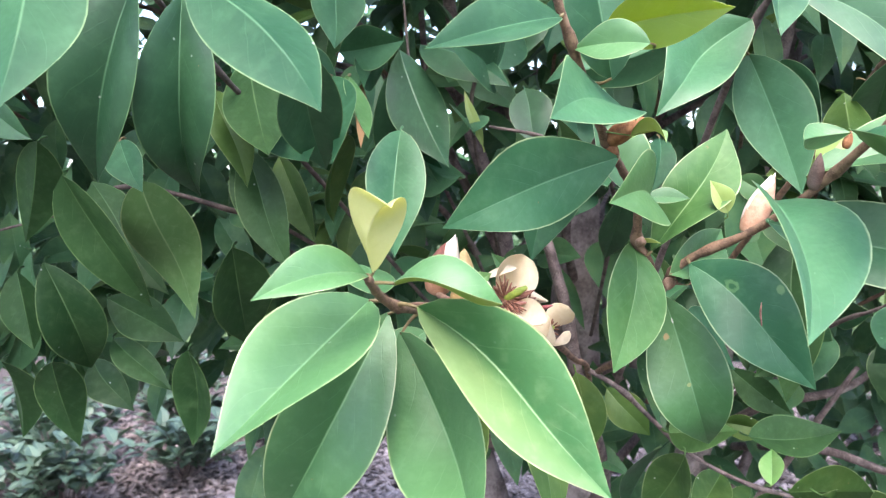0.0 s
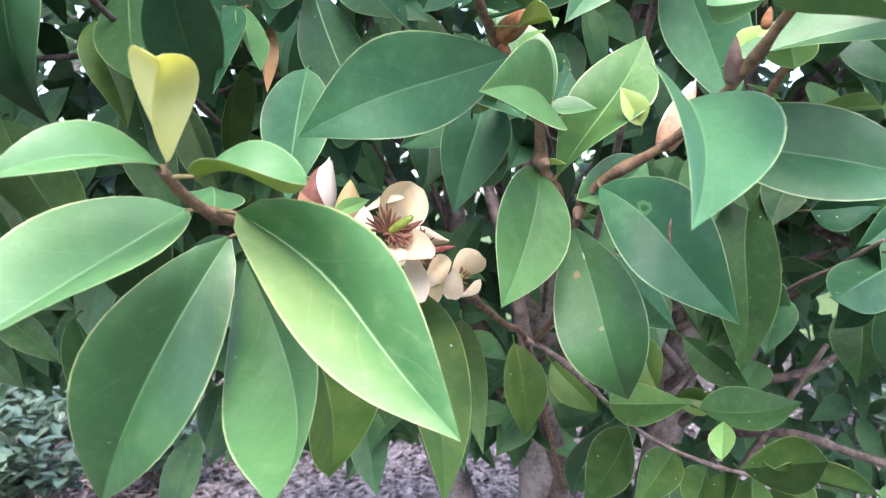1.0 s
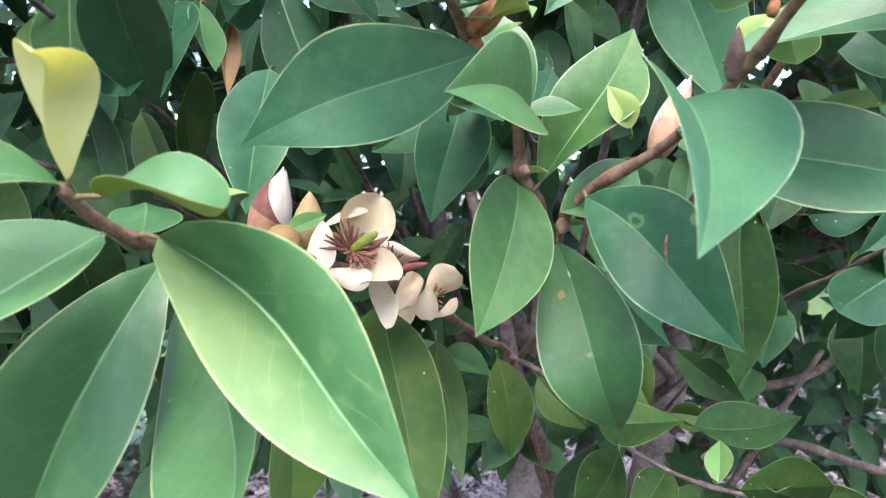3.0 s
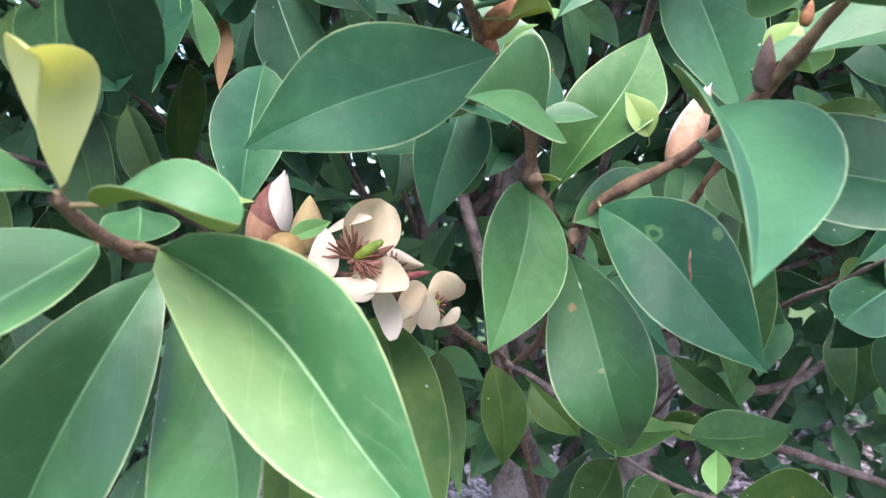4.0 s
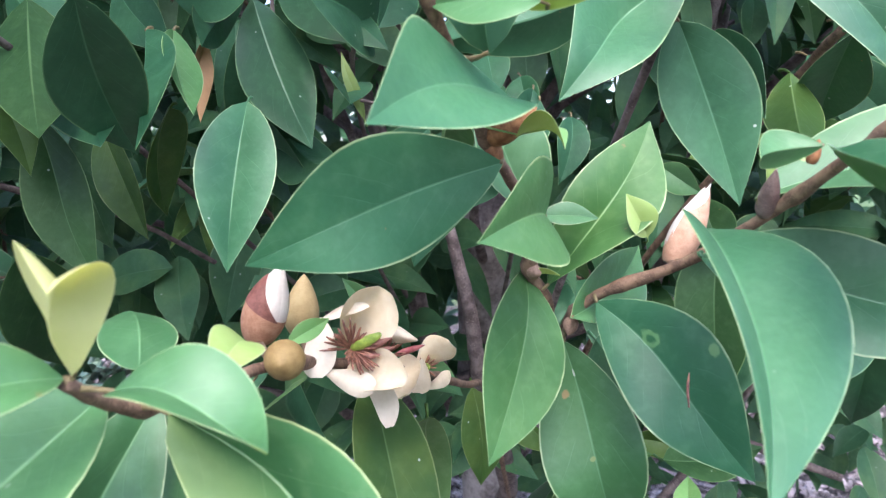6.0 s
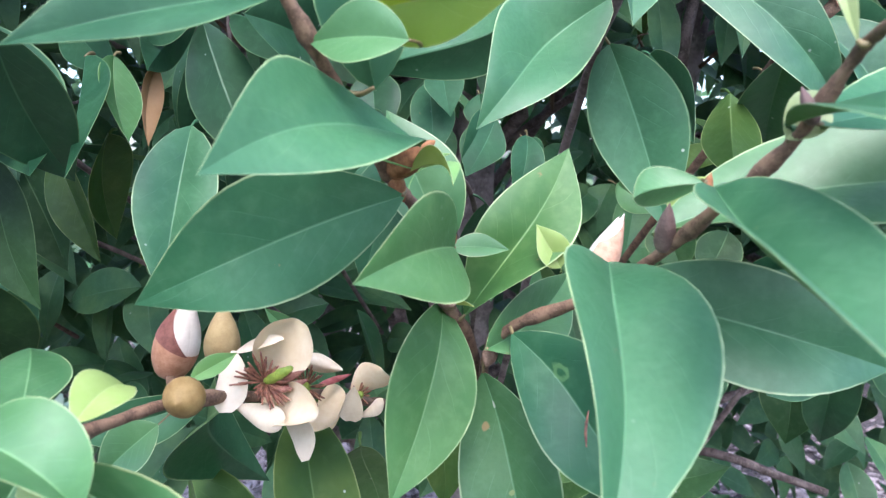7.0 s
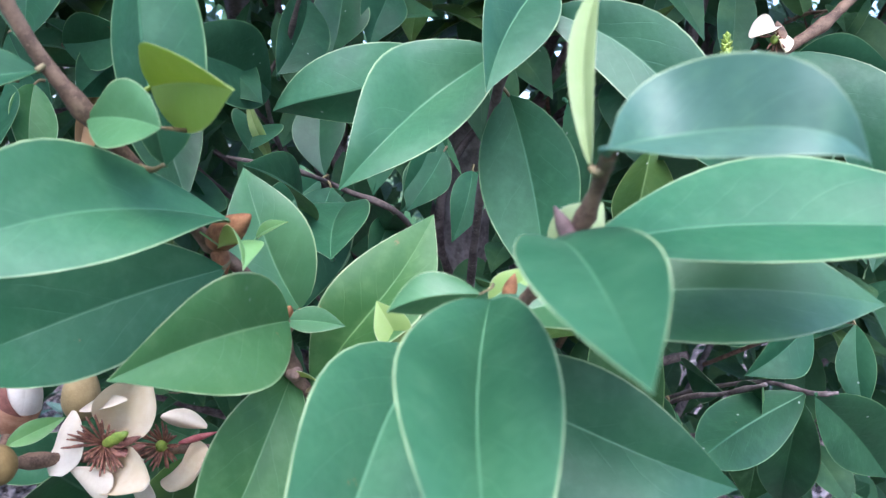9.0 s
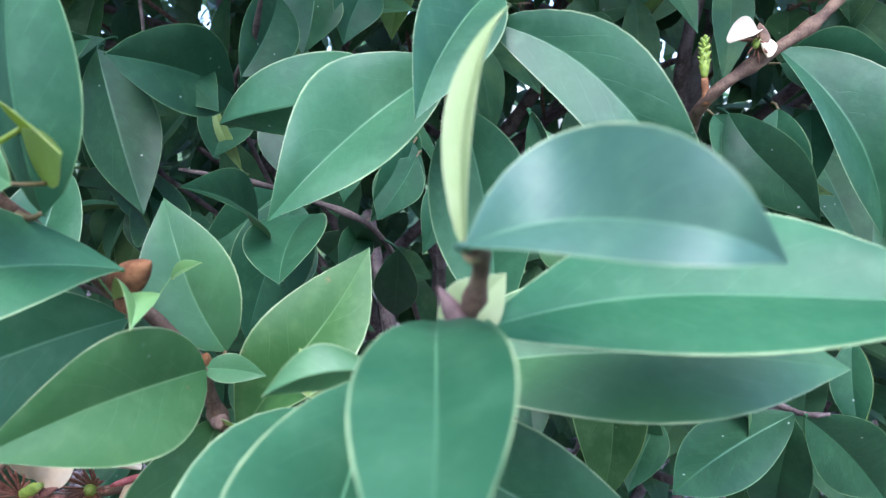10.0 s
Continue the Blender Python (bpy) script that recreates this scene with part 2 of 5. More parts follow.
def rough_material(name, dark, light, scale, strength=0.5, rough=0.8, distance=0.0008, spots=None, glow=0.0):
    m, nt, bsdf = shader(name)
    co, r = shifted(nt)
    a, b = noise_of(nt, scale, 5.0, co), noise_of(nt, scale * 7, 4.0, co)
    mixed = calc(nt, "ADD", calc(nt, "MULTIPLY", a, 0.7), calc(nt, "MULTIPLY", b, 0.3))
    colour = mix(nt, ramp(nt, mixed, 0.35, 0.65), dark, light)
    if spots:
        v = node(nt, "ShaderNodeTexVoronoi", Scale=scale * 4)
        nt.links.new(co, v.inputs["Vector"])
        colour = mix(nt, ramp(nt, v.outputs["Distance"], 0.1, 0.2, 0.7, 0.0), colour, spots)
    nt.links.new(colour, bsdf.inputs["Base Color"])
    bsdf.inputs["Roughness"].default_value = rough
    bumped(nt, bsdf, mixed, strength, distance)
    if glow:
        thin = nt.nodes.new("ShaderNodeBsdfTranslucent")
        nt.links.new(colour, thin.inputs["Color"])
        both = nt.nodes.new("ShaderNodeMixShader")
        both.inputs[0].default_value = glow
        nt.links.new(bsdf.outputs[0], both.inputs[1])
        nt.links.new(thin.outputs[0], both.inputs[2])
        nt.links.new(both.outputs[0], nt.nodes["Material Output"].inputs["Surface"])
    return m


TWIG = rough_material("twig_bark", (0.075, 0.042, 0.027), (0.215, 0.135, 0.085), 160.0, 0.7, 0.8, 0.0007, (0.26, 0.17, 0.11))
TWIG_OLD = rough_material("branch_bark", (0.058, 0.042, 0.039), (0.20, 0.155, 0.145), 70.0, 0.8, 0.9, 0.0015, (0.30, 0.27, 0.23))
# branch bark again, coloured darker to stand for shade on inner twigs
TWIG_DARK = rough_material("shade_tinted_bark", (0.035, 0.026, 0.022), (0.13, 0.10, 0.085), 90.0, 0.8, 0.9, 0.001)
TRUNK = rough_material("trunk_bark", (0.11, 0.088, 0.085), (0.36, 0.305, 0.295), 26.0, 0.9, 0.9, 0.005, (0.36, 0.34, 0.30))
RUST = rough_material("rusty_felt", (0.15, 0.055, 0.018), (0.33, 0.15, 0.06), 300.0, 0.5, 0.75, 0.0005)
STALK = rough_material("leaf_stalk", (0.11, 0.085, 0.035), (0.21, 0.165, 0.075), 200.0, 0.3, 0.6, 0.0004)
TAN = rough_material("tan_felt", (0.27, 0.195, 0.085), (0.34, 0.255, 0.120), 220.0, 0.4, 0.7, 0.0004)
OLIVE = rough_material("olive_felt", (0.19, 0.120, 0.038), (0.25, 0.170, 0.060), 300.0, 0.4, 0.7, 0.0004)
MAUVE = rough_material("mauve_felt", (0.10, 0.06, 0.055), (0.20, 0.13, 0.12), 300.0, 0.5, 0.7, 0.0004)
PETAL = rough_material("cream_petal", (0.70, 0.61, 0.46), (0.80, 0.72, 0.58), 70.0, 0.3, 0.5, 0.0006, None, 0.3)
PETAL_IN = rough_material("buff_petal", (0.78, 0.64, 0.42), (0.86, 0.75, 0.55), 70.0, 0.3, 0.5, 0.0006, None, 0.36)
STAMEN = rough_material("stamen", (0.11, 0.040, 0.026), (0.36, 0.16, 0.10), 400.0, 0.3, 0.6, 0.0003)
PEACH = rough_material("peach_felt", (0.27, 0.125, 0.065), (0.40, 0.215, 0.13), 300.0, 0.4, 0.7, 0.0004)
MAROON = rough_material("maroon_felt", (0.11, 0.035, 0.025), (0.19, 0.075, 0.055), 300.0, 0.4, 0.7, 0.0004)
BLUSH = rough_material("pink_tan_felt", (0.34, 0.185, 0.115), (0.48, 0.30, 0.205), 300.0, 0.4, 0.7, 0.0004)
CARPEL = rough_material("carpel", (0.20, 0.075, 0.055), (0.40, 0.18, 0.13), 300.0, 0.4, 0.6, 0.0003)
PISTIL = rough_material("pistil", (0.16, 0.24, 0.03), (0.30, 0.38, 0.06), 400.0, 0.5, 0.5, 0.0004)
NODE = rough_material("node_felt", (0.16, 0.095, 0.065), (0.32, 0.205, 0.145), 260.0, 0.6, 0.75, 0.0005)
RED = rough_material("red_tip", (0.24, 0.05, 0.05), (0.40, 0.13, 0.12), 300.0, 0.3, 0.6, 0.0003)
BUD_WHITE = rough_material("white_petal", (0.54, 0.48, 0.42), (0.64, 0.585, 0.52), 120.0, 0.25, 0.45, 0.0003)

# ---- building helpers ----
WHERE = {}


def thing(name, at, label, category, kind="", group=""):
    ob = new(name)
    ob.location = at
    WHERE[ob] = Vector(at)
    ob.empty_display_size = 0.05
    return tagged(ob, label, category, group, kind)


def link(name, data, parent, m=None, label="", kind=""):
    """One mesh object under its parent, with m its pose in the world."""
    ob = new(name, data)
    m = m or Matrix()
    WHERE[ob] = m.translation.copy()
    if parent is not None:
        ob.parent = parent
        ob.matrix_parent_inverse = Matrix.Translation(-WHERE[parent])
    ob.matrix_basis = m
    return tagged(ob, label, "", "", kind)


def mesh_of(name, verts, faces, mats, slots=None, uvs=None):
    me = bpy.data.meshes.new(name)
    me.from_pydata([tuple(v) for v in verts], [], faces)
    for m in mats:
        me.materials.append(m)
    if slots is not None:
        me.polygons.foreach_set("material_index", slots)
    if uvs is not None:
        layer = me.uv_layers.new(name="UVMap")
        flat = np.array(uvs, dtype=np.float32)[[l.vertex_index for l in me.loops]]
        layer.data.foreach_set("uv", flat.ravel())
    me.polygons.foreach_set("use_smooth", [True] * len(me.polygons))
    me.update()
    return me


def spline(points, steps=6):
    """A smooth line through the points (Catmull-Rom)."""
    p = [np.array(v, float) for v in points]
    p = [2 * p[0] - p[1]] + p + [2 * p[-1] - p[-2]]
    out = []
    for i in range(1, len(p) - 2):
        for k in range(steps):
            t = k / steps
            out.append(0.5 * (2 * p[i] + (p[i + 1] - p[i - 1]) * t + (2 * p[i - 1] - 5 * p[i] + 4 * p[i + 1] - p[i + 2]) * t * t + (3 * p[i] - p[i - 1] - 3 * p[i + 1] + p[i + 2]) * t**3))
    return np.array(out + [p[-2]])


def tube(line, radii, sides=8, wobble=0.0, seed=0, verts=None, faces=None):
    """Rings round a line, closed at both ends."""
    rng = random.Random(seed)
    verts, faces = ([] if verts is None else verts), ([] if faces is None else faces)
    start = len(verts)
    side = None
    for i, c in enumerate(line):
        d = line[min(i + 1, len(line) - 1)] - line[max(i - 1, 0)]
        d = d / (np.linalg.norm(d) + 1e-12)
        if side is None:
            side = np.cross(d, (0.3, 0.5, 0.81))
        side = side - d * (side @ d)
        side = side / (np.linalg.norm(side) + 1e-12)
        up = np.cross(d, side)
        for k in range(sides):
            a = 2 * math.pi * k / sides
            r = radii[i] * (1 + wobble * rng.uniform(-1, 1))
            verts.append(c + r * (math.cos(a) * side + math.sin(a) * up))
    for i in range(len(line) - 1):
        for k in range(sides):
            a, b = start + i * sides + k, start + i * sides + (k + 1) % sides
            faces.append((a, b, b + sides, a + sides))
    faces.append(tuple(start + k for k in reversed(range(sides))))
    faces.append(tuple(start + (len(line) - 1) * sides + k for k in range(sides)))
    return verts, faces


def blade_width(s, kind, peak=0.85):
    if kind == "petal":
        return np.sin(math.pi * np.clip(s * 0.93 + 0.025, 0, 1) ** (1.45 * peak / 0.85)) ** 0.55 * (1 - 0.1 * np.clip((s - 0.85) / 0.15, 0, 1))
    return np.sin(math.pi * np.clip(s, 0, 1) ** peak) ** (0.85 + 0.2 * s) * (1 - 0.12 * s) / 0.955


def blade(base, tip, turn, width, sag, side, fold, twist, kind="leaf", stalk=None, long=16, half=5, thick=0.0005, seed=0, wave=0.06, form=(0.85, 0.0, 0.0, 0.0, 0.0)):
    """A leaf or petal from its base to its tip. turn: about its length; sag, side: how far the midrib bows, in lengths;
    fold: each half's rise, in radians; twist: along the blade; form: where it is widest, how unequal its halves are,
    its S-bend up and sideways, and how the fold grows along it. The mesh's origin is the base."""
    peak, lopsided, ess_up, ess_side, cup = form
    rng = random.Random(seed)
    base, tip = np.array(base, float), np.array(tip, float)
    along = tip - base
    length = np.linalg.norm(along)
    d = along / length
    ref = np.array([0, 0, 1.0]) if abs(d[2]) < 0.9 else np.array([0, -1.0, 0])
    x0 = np.cross(d, ref)
    x0 /= np.linalg.norm(x0)
    n0 = np.cross(x0, d)
    xm, nm = math.cos(turn) * x0 + math.sin(turn) * n0, -math.sin(turn) * x0 + math.cos(turn) * n0
    S = np.linspace(0, 1, long + 1)
    side_u = [0.045 + 0.955 * k / half for k in range(half + 1)] if half > 1 else [1.0]
    U = np.array([-k for k in reversed(side_u)] + [0.0] + side_u)
    W = blade_width(S, kind, peak)
    waves = [(rng.uniform(5, 9), rng.uniform(0, 6.28), rng.uniform(0.4, 1) * wave) for _ in range(2)]
    top, low, uvs = [], [], []
    for s, w in zip(S, W):
        ph = turn + twist * (s - 0.4)
        x, n = math.cos(ph) * x0 + math.sin(ph) * n0, -math.sin(ph) * x0 + math.cos(ph) * n0
        mid = mid_at(along, length, sag, side, nm, xm, s) + length * math.sin(2 * math.pi * s) * (ess_up * nm + ess_side * xm)
        rise_at = fold * (1 + 2 * cup * (s - 0.4))
        for u in U:
            a = abs(u)
            rise = math.sin(rise_at) * (1.3 * a - 0.3 * a * a * a if kind == "leaf" else a**2.4)
            k = waves[0] if u > 0 else waves[1]
            ripple = k[2] * a * a * math.sin(k[0] * s + k[1]) * min(1.0, 4 * (1 - s))
            p = mid + width / 2 * w * (1 + (lopsided if u > 0 else -lopsided)) * (u * math.cos(rise_at) * x + (rise + ripple) * n)
            t = thick * (0.35 + 0.65 * (1 - a**4)) * (1 + 1.2 * max(0, 1 - a * 9) * (1 - s))
            top.append(p)
            low.append(p - n * t)
            uvs.append((s, (u + 1) / 2))
    m, count = len(U), len(top)
    verts, faces, slots = top + low, [], []
    uvs = uvs + uvs
    for i in range(long):
        for j in range(m - 1):
            a = i * m + j
            faces.append((a, a + 1, a + m + 1, a + m))
            slots.append(0)
            faces.append((count + a, count + a + m, count + a + m + 1, count + a + 1))
            slots.append(1)
    # the thin edge has corners of its own, so that it shades apart from the blade
    for row in ([i * m for i in range(long + 1)], [i * m + m - 1 for i in reversed(range(long + 1))]):
        k = len(verts)
        for i in row:
            verts += [top[i], low[i]]
            uvs += [uvs[i], uvs[i]]
        for i in range(long):
            a = k + 2 * i
            faces.append((a, a + 2, a + 3, a + 1))
            slots.append(0)
    if stalk is not None:
        foot = np.array(stalk, float) - base
        ahead = (mid_at(along, length, sag, side, nm, xm, 0.05)) * 1.0
        line = spline([foot, foot * 0.45 - d * 0.0012, ahead * 0.2], 4)
        r = 0.00085 * min(1.0, length / 0.06)
        n0v = len(verts)
        tube(line, [r * (1.35 - 0.5 * i / (len(line) - 1)) for i in range(len(line))], 6, 0.05, seed, verts, faces)
        slots += [2] * (len(faces) - len(slots))
        uvs += [(0.05, 0.8)] * (len(verts) - n0v)
    return verts, faces, slots, uvs


def mid_at(along, length, sag, side, nm, xm, s):
    return s * along + length * 4 * s * (1 - s) * (sag * nm + side * xm)


# ---- the shrub ----
shrub = thing("shrub", (0.30, 1.35, 0.0), "evergreen shrub with glossy leathery leaves, cream blossoms and brown twigs", "shrub")
TWIGS = {}
SEED = [0]


def twig(key, points, thin, thick, knots=(), material=None, label="", sides=9):
    """A twig through the points, thin at the first; knots: places along it (0 to 1) where it swells."""
    line = spline(points, 7)
    n = len(line)
    radii = []
    for i in range(n):
        t = i / (n - 1)
        r = thin + (thick - thin) * t**0.8
        for k in knots:
            r *= 1 + 0.5 * math.exp(-(((t - k) * n / 1.3) ** 2))
        radii.append(r)
    SEED[0] += 1
    origin = line[0].copy()
    v, f = tube(line - origin, radii, sides, 0.11, SEED[0])
    ob = link("twig" if thick < 0.006 else "branch", mesh_of("twig", v, f, [material or TWIG]), shrub, Matrix.Translation(origin), label)
    TWIGS[key] = (ob, line)
    return ob


def leaf(key, tone, base, tip, turn, width, sag, side, fold, twist, under=None, reach=0.022, form=(0.85, 0.0, 0.0, 0.0, 0.0)):
    ob, line = TWIGS[key]
    gap = np.linalg.norm(line - np.array(base), axis=1)
    near = line[int(gap.argmin())]
    d = np.array(tip) - np.array(base)
    if gap.min() > reach:
        near = np.array(base) - d / np.linalg.norm(d) * 0.004 + np.array((0, 0.010, 0))
    SEED[0] += 1
    v, f, sl, uv = blade(base, tip, turn, width, sag, side, fold, twist, "leaf", near, seed=SEED[0], form=form)
    below = under or (UNDER_YOUNG if tone in ("young", "yellow") else UNDER)
    me = mesh_of("leaf", v, f, [TOP[tone], below, STALK if tone in ("light", "lit_blushed", "fresh", "grass", "deep", "scarred", "spotted", "satin", "sage", "pale") else TOP[tone]], sl, uv)
    return link("leaf", me, ob, Matrix.Translation(base))


# twig with the left-hand rosette, the buds and the flowers
twig("flower", [(0.0500, 0.3700, 1.2420), (0.0530, 0.3820, 1.2330), (0.0600, 0.3985, 1.2250), (0.0690, 0.4330, 1.2200), (0.0800, 0.4600, 1.2170), (0.0935, 0.4830, 1.2110), (0.1080, 0.5020, 1.2040),
    (0.1240, 0.5350, 1.1930), (0.1380, 0.5650, 1.1790), (0.1503, 0.5965, 1.1648), (0.1720, 0.6650, 1.1370), (0.1911, 0.7262, 1.1136), (0.2150, 0.8500, 1.0300), (0.2600, 1.0500, 0.8500)], 0.0019, 0.0027, (0.14, 0.20, 0.36, 0.46, 0.68))
twig("low", [(0.4533, 0.8000, 0.9700), (0.3900, 0.7300, 0.9900), (0.3281, 0.7098, 1.0128), (0.2865, 0.7400, 1.0290), (0.2500, 0.7300, 1.0650), (0.2181, 0.7180, 1.0978), (0.1911, 0.7262, 1.1136)], 0.0014, 0.0024, (0.3, 0.55, 0.8), TWIG_OLD)
twig("top", [(0.1270, 0.4000, 1.4050), (0.1300, 0.4140, 1.3680), (0.1400, 0.4290, 1.3430), (0.1510, 0.4480, 1.3210), (0.1625, 0.4660, 1.2995), (0.1720, 0.4760, 1.2860), (0.1820, 0.4820, 1.2690), (0.1840, 0.4930, 1.2455),
    (0.1930, 0.5000, 1.2300), (0.2010, 0.5400, 1.1950), (0.2060, 0.6300, 1.1500), (0.2000, 0.7300, 1.1100)], 0.0020, 0.0028, (0.18, 0.36, 0.54, 0.63))
twig("right", [(0.2768, 0.3590, 1.3328), (0.2788, 0.3730, 1.3295), (0.2775, 0.3850, 1.3190), (0.2730, 0.3950, 1.3060), (0.2640, 0.4130, 1.2900), (0.2560, 0.4400, 1.2720), (0.2380, 0.4650, 1.2520), (0.2120, 0.4868, 1.2362), (0.2023, 0.4991, 1.2221),
    (0.2030, 0.5500, 1.1850), (0.2080, 0.6300, 1.1450)], 0.0015, 0.0024, (0.2, 0.33, 0.45, 0.66, 0.77))
twig("upper", [(0.3000, 0.5000, 1.4600), (0.2850, 0.5250, 1.4080), (0.2680, 0.5450, 1.3760), (0.2600, 0.6000, 1.3200), (0.2550, 0.7000, 1.2300), (0.2500, 0.9000, 1.0500)], 0.0013, 0.0032, (0.2, 0.4), TWIG_OLD)
twig("fruit", [(0.4670, 0.6134, 1.4325), (0.4473, 0.6092, 1.4138), (0.4328, 0.6063, 1.4004), (0.4063, 0.6020, 1.3830), (0.3857, 0.6078, 1.3634), (0.3945, 0.6843, 1.3327), (0.3500, 0.8500, 1.1800), (0.3100, 1.0000, 1.0000)], 0.0024, 0.0034, (0.28, 0.42), TWIG)
twig("lowright", [(0.4900, 0.6600, 1.1860), (0.4780, 0.6700, 1.1820), (0.4620, 0.7400, 1.1650), (0.4300, 0.9000, 1.0800), (0.3800, 1.1000, 0.9000)], 0.0012, 0.0020, (0.15, 0.3), TWIG_OLD)
twig("farright", [(0.4420, 0.6550, 1.1920), (0.4350, 0.7000, 1.1700), (0.4150, 0.8000, 1.1200), (0.3600, 1.0800, 0.9300)], 0.0012, 0.0020, (0.2, 0.5), TWIG_OLD)
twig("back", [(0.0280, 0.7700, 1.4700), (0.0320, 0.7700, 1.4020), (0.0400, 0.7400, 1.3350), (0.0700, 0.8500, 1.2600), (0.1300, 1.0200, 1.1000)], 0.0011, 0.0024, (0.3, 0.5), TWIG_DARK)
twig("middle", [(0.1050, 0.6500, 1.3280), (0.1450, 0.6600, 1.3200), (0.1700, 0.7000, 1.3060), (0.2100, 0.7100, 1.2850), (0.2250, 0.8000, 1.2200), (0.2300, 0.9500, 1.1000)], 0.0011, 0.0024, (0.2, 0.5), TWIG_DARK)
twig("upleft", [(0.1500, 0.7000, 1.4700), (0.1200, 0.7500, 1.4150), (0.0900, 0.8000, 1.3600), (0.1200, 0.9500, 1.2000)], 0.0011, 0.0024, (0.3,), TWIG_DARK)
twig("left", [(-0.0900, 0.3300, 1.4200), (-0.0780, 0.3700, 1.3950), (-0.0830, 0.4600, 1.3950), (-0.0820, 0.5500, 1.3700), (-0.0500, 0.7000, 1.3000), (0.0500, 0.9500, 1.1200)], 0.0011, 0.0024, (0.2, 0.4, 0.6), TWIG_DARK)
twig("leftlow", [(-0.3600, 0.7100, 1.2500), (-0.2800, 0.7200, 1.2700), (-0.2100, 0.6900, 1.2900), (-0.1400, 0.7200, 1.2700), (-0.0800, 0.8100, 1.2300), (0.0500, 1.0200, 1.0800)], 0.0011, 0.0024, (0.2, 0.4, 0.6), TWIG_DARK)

leaf("flower", "pale", (0.0532, 0.3695, 1.2444), (0.0646, 0.3372, 1.2700), 0.61, 0.0277, 0.162, 0.175, 0.48, -1.12, under=TOP["pale"], form=(1.032, 0.093, -0.048, 0.019, 0.381))
leaf("flower", "light", (0.0499, 0.3706, 1.2430), (0.0138, 0.3355, 1.2384), 0.74, 0.0241, 0.128, 0.002, 0.43, 0.42)
leaf("flower", "light", (0.0464, 0.3981, 1.2290), (0.0023, 0.3217, 1.1872), 0.42, 0.0496, -0.001, 0.003, 0.49, -0.25)
leaf("flower", "light", (0.0500, 0.4322, 1.2181), (-0.0139, 0.4361, 1.1043), 1.69, 0.0533, 0.176, -0.001, 0.47, -0.22)
leaf("flower", "light", (0.0544, 0.4355, 1.2074), (0.0888, 0.3394, 1.1437), -0.94, 0.0588, -0.200, 0.073, 0.46, 0.47)
leaf("flower", "tired", (0.0510, 0.5560, 1.1521), (0.0803, 0.4587, 1.1046), 5.47, 0.0587, -0.084, 0.002, -0.41, 0.56)
leaf("flower", "lit_blushed", (0.0678, 0.3874, 1.2274), (0.1434, 0.3556, 1.1563), -1.03, 0.0561, -0.074, -0.046, 0.79, -0.00, form=(0.787, -0.034, -0.027, -0.021, -0.387))
leaf("flower", "light", (0.0608, 0.3708, 1.2394), (0.1027, 0.3434, 1.2346), -0.23, 0.0280, -0.013, -0.091, 0.52, 0.39, under=UNDER_YOUNG, form=(0.822, -0.054, 0.064, 0.017, 0.316))
leaf("flower", "light", (0.0459, 0.4255, 1.2273), (0.0251, 0.4704, 1.2367), 6.24, 0.0272, 0.126, 0.036, -0.29, -0.03)
leaf("flower", "lime", (0.0807, 0.3881, 1.2373), (0.0821, 0.4200, 1.2363), -0.49, 0.0168, 0.149, -0.028, 0.25, 0.05)
leaf("flower", "young", (0.0871, 0.4616, 1.2253), (0.1014, 0.4753, 1.2311), -0.94, 0.0091, -0.002, -0.002, 0.42, 0.00)
leaf("flower", "tired", (0.1414, 0.5458, 1.1615), (0.1523, 0.5914, 1.0647), 0.34, 0.0326, 0.212, 0.002, -0.14, -0.31, form=(0.840, -0.263, -0.019, -0.015, -0.026))
leaf("flower", "tired", (0.1131, 0.5534, 1.1800), (0.1324, 0.4588, 1.0905), 0.38, 0.0426, 0.059, 0.005, 0.15, -0.10, form=(0.840, -0.061, 0.040, 0.034, -0.067))
leaf("flower", "mid", (0.0909, 0.4854, 1.2039), (0.0907, 0.5672, 1.1343), 4.31, 0.0534, -0.165, 0.010, -0.42, -0.21)
leaf("flower", "light", (0.0626, 0.4928, 1.1965), (0.0381, 0.4865, 1.1760), 1.05, 0.0230, 0.050, 0.000, 0.35, 0.00)
leaf("top", "deep", (0.1685, 0.4631, 1.2916), (0.0767, 0.4425, 1.2577), 1.49, 0.0457, 0.048, 0.022, 0.11, 0.19, form=(0.957, 0.076, -0.052, 0.001, 0.019))
leaf("top", "mid", (0.1746, 0.4504, 1.3096), (0.1231, 0.3671, 1.3020), 0.76, 0.0425, 0.052, 0.080, 0.24, 1.00, form=(0.883, 0.102, -0.005, 0.003, -0.455))
leaf("top", "satin", (0.1340, 0.4186, 1.3528), (0.0743, 0.3819, 1.3332), 0.90, 0.0303, 0.043, -0.015, 0.43, 0.33)
leaf("top", "yellow", (0.1568, 0.4353, 1.3502), (0.1985, 0.3843, 1.3454), 4.26, 0.0268, -0.016, -0.017, 0.33, -0.06, under=TOP["yellow"])
leaf("top", "satin", (0.1599, 0.4368, 1.3267), (0.1478, 0.4552, 1.4089), 0.30, 0.0386, 0.094, 0.024, -0.37, 0.06)
leaf("top", "light", (0.1713, 0.4087, 1.3376), (0.1404, 0.4292, 1.3405), 1.23, 0.0214, 0.009, 0.037, 0.36, 0.09)
leaf("top", "light", (0.1860, 0.4974, 1.2694), (0.1609, 0.5078, 1.3253), 0.78, 0.0367, 0.087, -0.052, 0.40, 0.02, form=(0.830, 0.011, -0.007, -0.007, -0.031))
